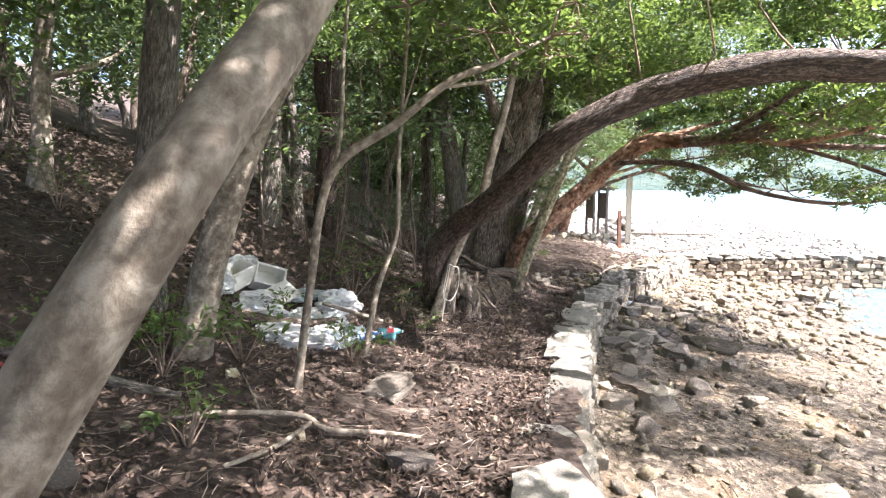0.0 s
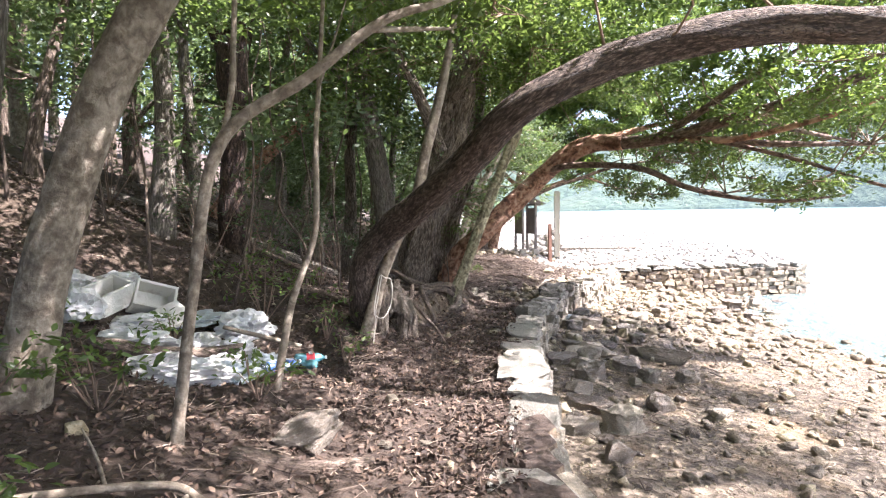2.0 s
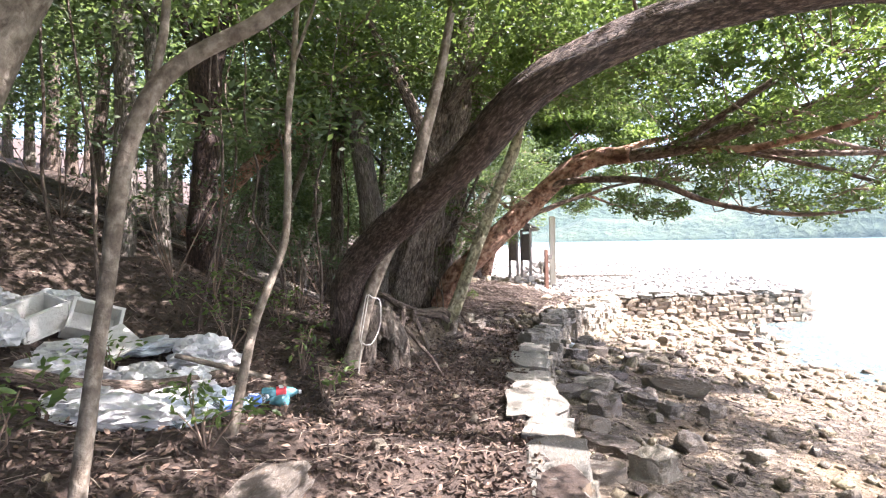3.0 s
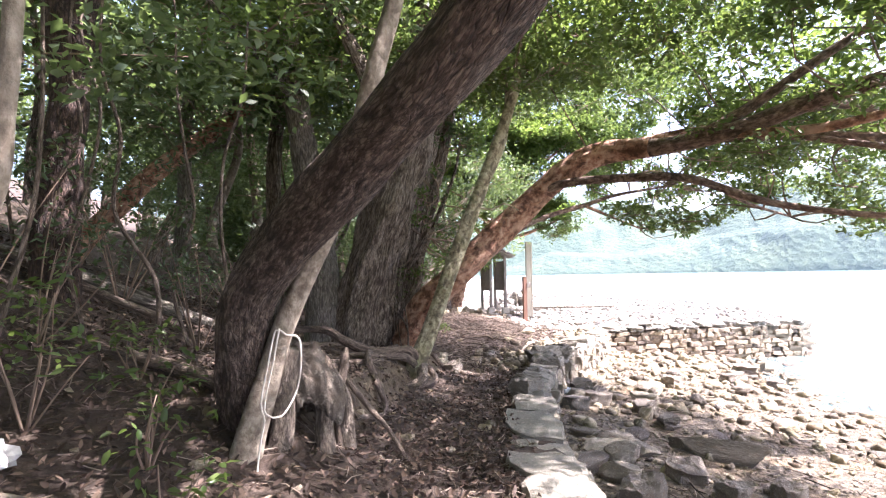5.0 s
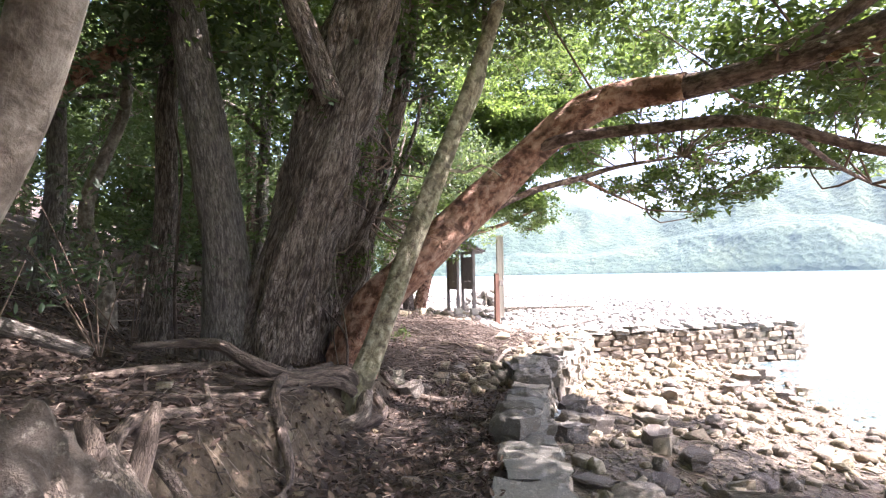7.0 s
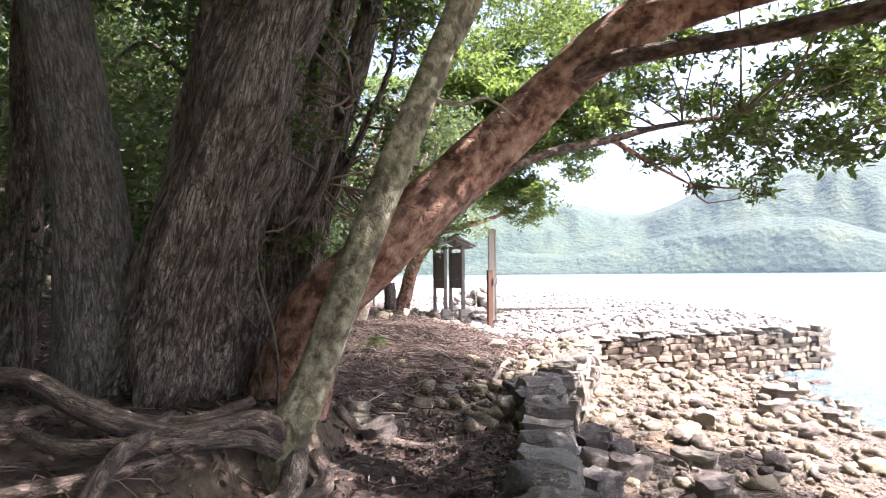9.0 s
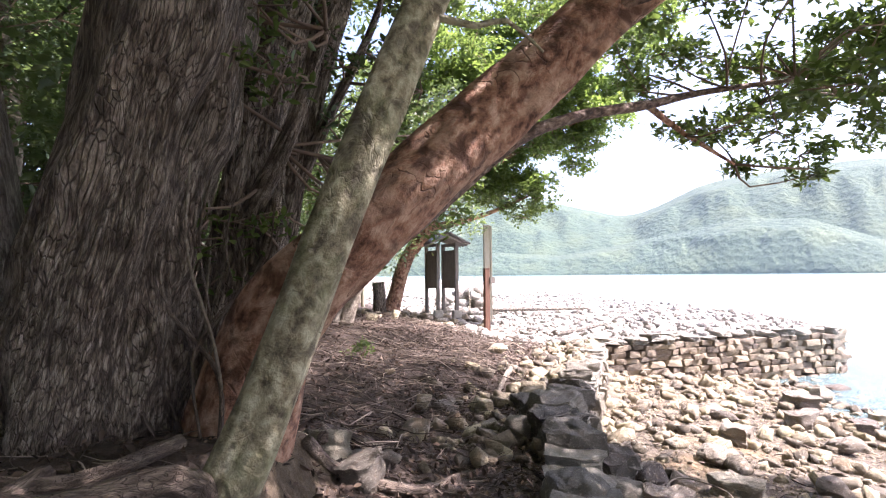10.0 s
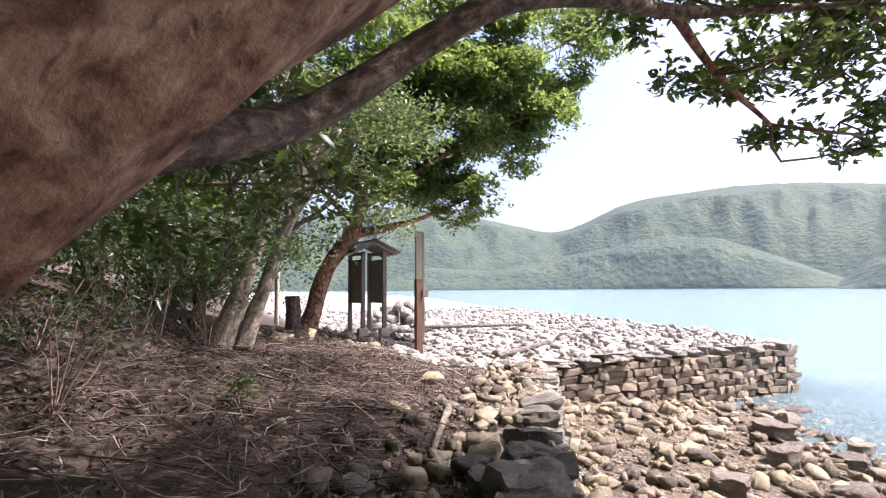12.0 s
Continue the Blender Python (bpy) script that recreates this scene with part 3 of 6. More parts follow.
# red-barked tree leaning out over the shore
R_TRUNK = [(1.5, 12.0, -0.5, 0.3), (1.68, 11.85, 0.2, 0.25), (1.9, 11.62, 0.62, 0.21), (2.3, 11.45, 1.03, 0.192), (2.88, 11.45, 1.56, 0.182), (3.42, 11.3, 2.08, 0.175), (3.85, 11.0, 2.46, 0.17), (4.2, 10.75, 2.58, 0.155), (4.5, 10.2, 2.52, 0.13)]
red = tree("red_barked_tree", "red-barked tree leaning far out over the shore", R_TRUNK, M_RED,
           limbs=[(M_LIMB, [(4.48, 10.25, 2.52, 0.115), (4.86, 9.35, 2.5, 0.1), (5.3, 8.56, 2.66, 0.085), (5.63, 7.84, 2.76, 0.07), (6.44, 6.82, 3.09, 0.045), (7.2, 6.0, 3.4, 0.02)]),
                  (M_LIMB, [(4.8, 9.5, 2.5, 0.07), (5.4, 9.0, 2.42, 0.06), (6.1, 8.5, 2.3, 0.05), (7.3, 8.1, 2.25, 0.025)]),
                  [(4.86, 9.35, 2.5, 0.06), (5.3, 8.5, 2.36, 0.05), (5.9, 7.6, 2.5, 0.04), (6.6, 6.8, 2.8, 0.022)],
                  (M_LIMB, [(2.25, 11.45, 0.85, 0.062), (2.49, 11.68, 0.96, 0.058), (2.68, 11.9, 1.08, 0.054), (2.86, 11.98, 1.22, 0.052), (3.2, 12.04, 1.5, 0.048), (3.45, 12.06, 1.66, 0.045), (3.95, 12.2, 1.86, 0.042), (4.67, 12.4, 2.06, 0.04), (5.3, 12.5, 2.25, 0.03), (6.2, 12.3, 2.4, 0.018)]),
                  (M_LIMB, [(3.4, 11.25, 2.1, 0.075), (3.7, 10.9, 2.18, 0.062), (4.2, 10.3, 2.14, 0.054), (4.5, 9.5, 2.0, 0.048), (4.98, 8.84, 1.64, 0.04), (5.77, 8.22, 1.44, 0.03), (6.7, 7.9, 1.5, 0.016)]),
                  [(3.9, 10.95, 2.5, 0.08), (4.7, 10.8, 2.75, 0.06), (5.8, 10.8, 3.0, 0.04), (6.8, 10.6, 3.1, 0.02)],
                  (M_LIMB, [(4.75, 9.6, 2.52, 0.07), (5.1, 9.1, 2.8, 0.06), (5.6, 8.5, 3.25, 0.045), (6.2, 7.8, 3.7, 0.02)]),
                  (M_LIMB, [(5.2, 8.7, 2.62, 0.06), (5.8, 8.6, 2.66, 0.05), (6.6, 8.6, 2.5, 0.035), (7.8, 8.6, 2.3, 0.015)]),
                  (M_LIMB, [(5.4, 9.0, 2.42, 0.04), (6.0, 8.1, 2.05, 0.03), (6.6, 7.2, 1.6, 0.022), (7.4, 6.8, 1.4, 0.01)]),
                  (M_LIMB, [(4.6, 9.3, 1.93, 0.03), (5.3, 9.5, 1.72, 0.022), (6.2, 9.8, 1.6, 0.012)]),
                  [(4.67, 12.4, 2.06, 0.03), (5.26, 12.6, 1.9, 0.022), (5.9, 12.7, 1.7, 0.012)]],
           sprays=[(5.3, 10.7, 1.62, 0.42, 420), (4.9, 10.9, 1.75, 0.36, 300), (5.9, 10.2, 1.9, 0.4, 300)]
           + [(5.35, 13.3, 2.55, 0.3, 200), (5.7, 13.25, 2.2, 0.28, 170), (6.25, 13.0, 1.75, 0.22, 150), (6.8, 12.75, 1.85, 0.3, 200), (6.4, 12.9, 2.25, 0.36, 280), (7.1, 12.6, 2.4, 0.45, 420), (6.2, 13.0, 2.75, 0.42, 380), (7.0, 12.5, 2.9, 0.5, 420), (5.6, 13.3, 2.95, 0.4, 300), (6.6, 12.9, 2.6, 0.4, 320), (7.5, 12.4, 2.1, 0.4, 320), (7.4, 12.3, 2.7, 0.45, 340), (7.9, 12.2, 2.5, 0.5, 360), (6.0, 13.1, 2.1, 0.25, 160), (6.9, 12.7, 1.65, 0.22, 130), (5.2, 13.4, 2.9, 0.3, 180)]
           + scatter_sprays(rs, 34, (4.2, 6.4, 2.5), (8.4, 10.8, 3.4), (0.3, 0.55), 300)
           + scatter_sprays(rs, 30, (4.8, 8.0, 2.2), (8.6, 11.2, 3.0), (0.28, 0.5), 300)
           + scatter_sprays(rs, 9, (5.2, 6.8, 1.5), (7.4, 9.6, 2.1), (0.3, 0.5), 300)
           + scatter_sprays(rs, 50, (3.0, 6.6, 3.4), (9.6, 12.8, 5.2), (0.5, 0.9), 380)
           + scatter_sprays(rs, 17, (5.2, 11.6, 1.9), (8.2, 13.4, 3.3), (0.25, 0.45), 190, lambda x, y, z: z > 1.75 + 0.14 * (x - 5)) + scatter_sprays(rs, 26, (6.6, 9.0, 2.2), (10.0, 12.5, 3.6), (0.35, 0.55), 320),
           leaf=M_LEAF, leaf_size=0.085, seed=3, sides=44, step=0.04, lump=0.13, ridge=0.03)

tree("slender_tree", "slim pale fluted trunk with mossy blotches beside the path", [(1.46, 11.2, -0.75, 0.17), (1.5, 11.1, -0.36, 0.125), (1.74, 11.07, 0.21, 0.106), (2.02, 11.04, 0.98, 0.1), (2.3, 11.06, 1.69, 0.095), (2.6, 11.12, 2.42, 0.086), (2.95, 11.07, 3.4, 0.07), (3.1, 10.8, 4.3, 0.05), (3.2, 10.6, 5.4, 0.03)], M_MOSSY,
     limbs=[[(2.36, 11.05, 1.85, 0.02), (2.6, 11.0, 1.8, 0.015), (2.8, 11.1, 1.9, 0.012), (3.05, 11.2, 1.82, 0.007)], [(2.42, 11.08, 2.0, 0.06), (2.75, 11.3, 2.5, 0.055), (3.0, 11.5, 3.1, 0.045), (3.1, 11.7, 4.2, 0.02)]],
     # The 46 high sprays are added above the view to shade the ground.
     sprays=scatter_sprays(rs, 24, (1.4, 9.0, 3.4), (4.4, 12.4, 5.6), (0.5, 0.85), 460) + scatter_sprays(rs, 46, (2.6, 11.6, 5.2), (8.6, 18.5, 6.8), (0.7, 1.1), 520), leaf=M_LEAF, seed=4, sides=30, step=0.05, flute=0.1, lump=0.07)

tree("old_tree", "massive old trunk with shredding fibrous bark", [(0.75, 12.15, -0.3, 0.58), (0.88, 12.0, 0.3, 0.44), (0.98, 11.92, 0.75, 0.38), (1.15, 11.8, 1.41, 0.355), (1.38, 11.6, 2.25, 0.34), (1.75, 11.4, 3.7, 0.27), (2.0, 11.2, 5.5, 0.16)], M_FIBRE,
     limbs=[[(1.35, 11.3, 2.5, 0.14), (0.9, 10.9, 3.5, 0.1), (0.2, 10.2, 4.6, 0.05)], [(1.6, 11.2, 3.5, 0.12), (2.4, 10.4, 4.6, 0.08), (3.2, 9.6, 5.2, 0.04)]],
     sprays=scatter_sprays(rs, 30, (-0.8, 9.0, 3.6), (3.4, 13.4, 6.0), (0.6, 1.0), 520), leaf=M_LEAF, seed=5, sides=60, step=0.05, ridge=0.2, lump=0.16, flute=0.1)
tree("old_tree", "crooked trunk with peeling pale bark and ivy stems", [(1.3, 12.5, -0.4, 0.24), (1.52, 12.35, 0.6, 0.17), (1.7, 12.3, 1.66, 0.14), (1.95, 12.3, 2.7, 0.13), (2.3, 12.1, 4.2, 0.08)], M_FIBRE,
     limbs=[[(1.6, 12.3, 1.0, 0.07), (1.85, 12.0, 1.5, 0.05), (2.05, 11.9, 2.1, 0.03)], [(1.42, 12.4, 0.3, 0.09), (1.75, 12.2, 0.8, 0.07), (1.8, 12.3, 1.5, 0.04)]],
     sprays=scatter_sprays(rs, 18, (1.0, 11.6, 2.3), (3.4, 14.5, 4.8), (0.4, 0.8), 400) + scatter_sprays(rs, 10, (2.0, 12.6, 0.9), (3.2, 14.6, 1.9), (0.3, 0.5), 260) + scatter_sprays(rs, 22, (1.25, 11.5, 0.7), (2.0, 12.3, 2.7), (0.15, 0.3), 70), leaf=M_LEAF, seed=6, sides=32, step=0.06, ridge=0.2, lump=0.2, flute=0.1)
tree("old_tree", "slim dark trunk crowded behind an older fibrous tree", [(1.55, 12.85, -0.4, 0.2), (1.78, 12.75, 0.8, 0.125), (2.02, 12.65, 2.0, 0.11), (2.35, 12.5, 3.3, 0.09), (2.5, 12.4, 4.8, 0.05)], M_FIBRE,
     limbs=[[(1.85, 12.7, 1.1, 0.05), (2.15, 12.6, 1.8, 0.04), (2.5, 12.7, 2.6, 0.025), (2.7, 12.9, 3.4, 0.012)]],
     sprays=scatter_sprays(rs, 16, (1.7, 12.2, 1.2), (2.9, 13.2, 3.4), (0.2, 0.4), 130), leaf=M_LEAF_DEEP_SHADE, seed=19, sides=24, step=0.06, ridge=0.15, lump=0.18)
tree("grey_tree", "straight grey trunk with finely cracked bark", [(0.4, 12.1, -0.2, 0.34), (0.36, 12.0, 0.94, 0.23), (0.22, 11.9, 2.0, 0.2), (0.06, 11.8, 3.1, 0.18), (-0.1, 11.7, 4.5, 0.15), (-0.1, 11.8, 7.0, 0.07)], M_GREY,
     limbs=[[(0.0, 11.7, 3.4, 0.06), (-0.8, 11.2, 4.2, 0.04), (-1.6, 10.8, 5.0, 0.02)]],
     sprays=scatter_sprays(rs, 20, (-2.4, 9.6, 3.6), (0.9, 13.6, 6.4), (0.6, 1.0), 480), leaf=M_LEAF_FAR, seed=7, sides=22, step=0.07, ridge=0.05, lump=0.06)

for dx, r in ((0.0, 0.15), (0.42, 0.12)):
    tree("leaning_tree", "pale twin trunk leaning over the far end of the path", [(2.95 + dx, 20.0 + dx, -0.4, r * 1.5), (3.3 + dx, 20.0 + dx, 0.55, r), (3.68 + dx, 20.0 + dx, 1.7, r * 0.9), (4.15 + dx, 20.0 + dx, 2.5, r * 0.8), (5.0 + dx, 20.2, 3.6, r * 0.5)], M_SMOOTH,
         limbs=[[(3.75 + dx, 20.0 + dx, 1.85, r * 0.5), (3.6 + dx, 20.2, 2.8, r * 0.35), (3.8 + dx, 20.4, 3.8, r * 0.15)]],
         sprays=scatter_sprays(rs, 7, (3.0, 19.0, 3.0), (6.4, 21.6, 5.0), (0.5, 0.9), 380), leaf=M_LEAF_FAR, seed=18, sides=16, step=0.1, lump=0.1)

# trees beside the start of the path
tree("leaning_tree", "smooth pale grey trunk leaning across the near slope", [(-1.34, 0.5, -0.05, 0.13), (-1.13, 0.619, 0.281, 0.1001), (-0.906, 0.731, 0.883, 0.0751), (-0.691, 0.817, 1.279, 0.0684), (-0.502, 0.903, 1.623, 0.0651), (-0.408, 1.023, 1.838, 0.0634), (-0.304, 1.213, 2.096, 0.0617), (-0.098, 1.548, 2.646, 0.0542), (0.074, 1.892, 3.506, 0.0417)], M_SMOOTH,
     sprays=scatter_sprays(rs, 12, (-1.6, 0.6, 3.4), (1.4, 3.4, 4.8), (0.5, 0.8), 380), leaf=M_LEAF, seed=8, sides=30, step=0.04, lump=0.05)
tree("leaning_tree", "grey trunk leaning to the water above green undergrowth", [(-2.26, 4.62, -0.1, 0.19), (-2.16, 4.6, 0.43, 0.155), (-1.93, 4.6, 1.26, 0.135), (-1.55, 4.6, 2.25, 0.125), (-1.08, 4.6, 3.1, 0.12), (-0.5, 4.7, 4.5, 0.08)], M_SMOOTH,
     sprays=scatter_sprays(rs, 16, (-2.2, 3.4, 3.6), (1.0, 6.4, 5.2), (0.5, 0.85), 420), leaf=M_LEAF, seed=9, sides=26, step=0.06, lump=0.07)
tree("upright_tree", "grey upright trunk on the slope", [(-3.02, 5.3, -0.1, 0.25), (-2.96, 5.3, 0.5, 0.185), (-2.82, 5.3, 1.8, 0.165), (-2.66, 5.3, 3.0, 0.155), (-2.4, 5.4, 5.6, 0.08)], M_GREY,
     sprays=scatter_sprays(rs, 16, (-4.6, 4.6, 3.6), (-1.4, 8.0, 6.0), (0.6, 0.9), 420), leaf=M_LEAF, seed=10, sides=24, step=0.07, lump=0.07, ridge=0.04)
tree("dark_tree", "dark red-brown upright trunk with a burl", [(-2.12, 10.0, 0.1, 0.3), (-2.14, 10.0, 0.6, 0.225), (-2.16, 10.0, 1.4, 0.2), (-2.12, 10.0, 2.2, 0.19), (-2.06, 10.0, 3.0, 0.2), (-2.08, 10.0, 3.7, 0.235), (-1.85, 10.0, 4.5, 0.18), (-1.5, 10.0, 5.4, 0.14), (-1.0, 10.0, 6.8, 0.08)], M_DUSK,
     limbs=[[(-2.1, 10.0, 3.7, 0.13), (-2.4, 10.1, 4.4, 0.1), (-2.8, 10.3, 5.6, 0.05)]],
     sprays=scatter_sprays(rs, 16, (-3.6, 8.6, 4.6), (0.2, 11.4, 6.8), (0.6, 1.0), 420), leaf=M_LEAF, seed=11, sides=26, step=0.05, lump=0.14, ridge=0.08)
tree("sapling", "thin pale forked sapling beside the heap of rubbish", [(-1.24, 4.4, -0.15, 0.045), (-1.2, 4.4, 0.2, 0.036), (-1.09, 4.4, 0.92, 0.034), (-0.9, 4.4, 1.8, 0.036), (-0.38, 4.4, 2.19, 0.034), (0.07, 4.4, 2.53, 0.03), (0.45, 4.45, 2.68, 0.022), (0.9, 4.7, 2.95, 0.012)], M_SMOOTH,
     limbs=[[(-0.9, 4.4, 1.78, 0.022), (-0.82, 4.4, 2.1, 0.02), (-0.78, 4.45, 2.8, 0.016), (-0.7, 4.5, 3.6, 0.01)], [(0.0, 4.4, 2.48, 0.02), (0.2, 4.5, 2.52, 0.016), (0.55, 4.7, 2.6, 0.01)]],
     sprays=scatter_sprays(rs, 7, (0.3, 4.4, 2.9), (1.3, 5.6, 3.4), (0.3, 0.5), 220), leaf=M_LEAF, seed=12, sides=16, step=0.05, lump=0.08)
tree("sapling", "thin crooked sapling standing by plastic bottles", [(-0.86, 5.44, -0.3, 0.04), (-0.8, 5.47, 0.04, 0.034), (-0.69, 5.61, 0.63, 0.03), (-0.51, 5.69, 1.13, 0.028), (-0.47, 5.69, 1.45, 0.026), (-0.46, 5.75, 2.05, 0.024), (-0.44, 5.96, 2.5, 0.022), (-0.36, 6.0, 3.6, 0.015)], M_SMOOTH,
     limbs=[[(-0.44, 5.95, 2.48, 0.014), (-0.3, 6.0, 2.9, 0.01), (-0.15, 6.1, 3.4, 0.006)]],
     sprays=scatter_sprays(rs, 7, (-1.0, 5.4, 3.2), (0.4, 6.8, 4.0), (0.3, 0.5), 220), leaf=M_LEAF, seed=13, sides=14, step=0.05, lump=0.1)
tree("stem", "pale slim stem springing from the hollow root plate", [(-0.14, 7.4, -0.3, 0.1), (-0.07, 7.46, 0.0, 0.085), (0.02, 7.52, 0.3, 0.08), (0.12, 7.5, 0.64, 0.07), (0.34, 7.48, 1.15, 0.066), (0.52, 7.3, 1.55, 0.062), (0.63, 7.26, 2.05, 0.06), (0.88, 7.25, 3.0, 0.048), (1.1, 7.0, 4.4, 0.025)], M_SMOOTH,
     sprays=scatter_sprays(rs, 12, (0.0, 6.2, 3.8), (2.0, 8.4, 5.0), (0.4, 0.8), 380), leaf=M_LEAF, seed=14, sides=20, step=0.05, lump=0.1, flute=0.06)

# Unseen trees added behind the start; their crowns shade path and foreshore.
for i, (x, y) in enumerate([(-1.2, -3.0), (-3.6, -1.6), (-0.6, -6.0), (-4.6, 1.6)]):
    z = gz(x, y)
    tree("rear_shade_tree", "added leaning grey tree behind the start, shading the path", [(x, y, z - 0.2, 0.2), (x + 0.3, y, z + 1.2, 0.15), (x + 1.0, y + 0.2, z + 2.8, 0.12), (x + 2.2, y + 0.6, z + 4.2, 0.07)], M_GREY, group="woodland trees",
         limbs=[[(x + 1.0, y + 0.2, z + 2.8, 0.08), (x + 2.5, y + 1.2, z + 3.4, 0.05), (x + 4.5, y + 2.0, z + 3.6, 0.02)], [(x + 0.8, y + 0.2, z + 2.4, 0.07), (x + 1.8, y - 1.2, z + 3.2, 0.05), (x + 3.2, y - 2.0, z + 3.8, 0.02)]],
         sprays=scatter_sprays(rs, 34, (x - 1.2, y - 2.4, 3.2), (x + 6.5, y + 4.2, 5.2), (0.6, 1.0), 460), leaf=M_LEAF, leaf_size=0.125, simple=True, seed=80 + i)

def shade_canopy(n, lo, hi):
    """An added leaf roof, mostly out of view, that shades the wood."""
    return scatter_sprays(rs, n, lo, hi, (1.15, 1.5), 330)


# Invented trees, placed only to carry the shading leaf roof.
for i, (x, y, lo, hi, n) in enumerate([(-2.9, 9.0, (-6.5, 4.5, 5.6), (1.5, 12, 7.2), 6), (-2.2, 14.6, (-5.5, 11.5, 5.6), (3.5, 20, 7.4), 32), (-4.2, 3.2, (-7.5, -2.5, 5.0), (1.0, 5.5, 6.6), 26), (-2.2, -4.6, (-3, -6, 4.8), (5.0, 1.5, 6.4), 20), (-0.5, 12.9, (1.0, 5.5, 5.8), (8.0, 12, 7.4), 12)]):
    z = gz(x, y)
    tree("shade_tree", "added tall grey tree whose high leaf roof shades the wood", [(x, y, z - 0.2, 0.2), (x + 0.1, y + 0.1, z + 1.5, 0.13), (x + 0.15, y, z + 3.2, 0.11), (x + 0.5, y, z + 5.5, 0.06)], M_GREY if i != 4 else M_FIBRE, group="woodland trees",
         sprays=shade_canopy(n, lo, hi), leaf=M_LEAF_FAR, seed=160 + i)

# the green tree by the old gate
G_SPR = []
rg = np.random.default_rng(5)
for _ in range(112):
    u = rg.uniform()
    cx, cz = rg.uniform(4.6, 10.8), rg.uniform(2.5, 6.6)
    if cz < 3.5 - 0.22 * (cx - 5) or cz > 7.0 - 0.2 * abs(cx - 7.5) or (cx > 9.2 and cz < 4.1 and not (cz < 3.3 and cx < 9.5)) or (cx > 9.0 and 3.4 < cz < 4.2):
        continue
    G_SPR.append((cx, 23.6 - (cx - 7) * 0.25 + rg.uniform(-1.3, 1.0), cz, rg.uniform(0.45, 0.8), 340))
for _ in range(34):
    G_SPR.append((rg.uniform(6.0, 10.6), rg.uniform(21.6, 24.4), rg.uniform(5.4, 8.6), rg.uniform(0.5, 0.8), 300))
for _ in range(46):
    cx = rg.uniform(8.4, 13.4)
    G_SPR.append((cx, 22.4 + rg.uniform(-0.8, 0.8), rg.uniform(2.75 + (cx - 9.5) * 1.15, 8.8), rg.uniform(0.4, 0.65), 230))
G_SPR += [(9.0, 22.6, 2.95, 0.42, 400), (8.4, 22.9, 2.55, 0.4, 380), (8.9, 22.7, 3.4, 0.45, 380), (11.2, 21.6, 5.4, 0.4, 260), (10.5, 22.0, 5.1, 0.5, 340)]
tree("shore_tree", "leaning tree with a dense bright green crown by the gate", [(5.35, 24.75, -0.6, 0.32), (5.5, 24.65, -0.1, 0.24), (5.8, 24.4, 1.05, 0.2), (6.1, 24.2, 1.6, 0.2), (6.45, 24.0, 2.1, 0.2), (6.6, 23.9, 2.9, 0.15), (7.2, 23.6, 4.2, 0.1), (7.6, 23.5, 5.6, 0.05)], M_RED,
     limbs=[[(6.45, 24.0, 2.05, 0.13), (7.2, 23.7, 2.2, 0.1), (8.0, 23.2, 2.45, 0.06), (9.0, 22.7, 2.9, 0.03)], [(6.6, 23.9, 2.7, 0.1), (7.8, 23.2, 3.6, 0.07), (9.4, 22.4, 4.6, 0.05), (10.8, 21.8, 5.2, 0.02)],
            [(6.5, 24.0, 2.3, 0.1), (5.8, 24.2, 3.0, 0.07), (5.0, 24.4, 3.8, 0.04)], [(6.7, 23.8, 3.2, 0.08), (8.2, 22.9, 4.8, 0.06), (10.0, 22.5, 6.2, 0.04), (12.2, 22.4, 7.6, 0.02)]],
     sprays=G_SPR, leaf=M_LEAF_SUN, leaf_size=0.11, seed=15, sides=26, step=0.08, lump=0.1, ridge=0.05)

# woods on the slope
rw = np.random.default_rng(33)
spots = [(-6.6, 10.2), (-6.0, 11.5), (-7.4, 9.6), (-4.6, 9.2), (-2.6, 9.6), (-1.2, 13.6), (-3.6, 13.2), (-5.4, 14.4), (0.4, 15.0), (-1.4, 16.6), (-3.4, 17.4), (0.2, 19.4), (-7.6, 13.2), (-9.2, 11.0), (2.6, 20.6), (1.0, 22.6), (3.8, 23.2), (2.4, 26.0), (-1.6, 21.4), (-9.0, 16.0), (-5.6, 19.0), (-4.9, 6.6), (-6.2, 7.8), (-5.8, 4.2), (-7.6, 5.6), (4.2, 28.5), (0.2, 27), (-3.5, 25)]
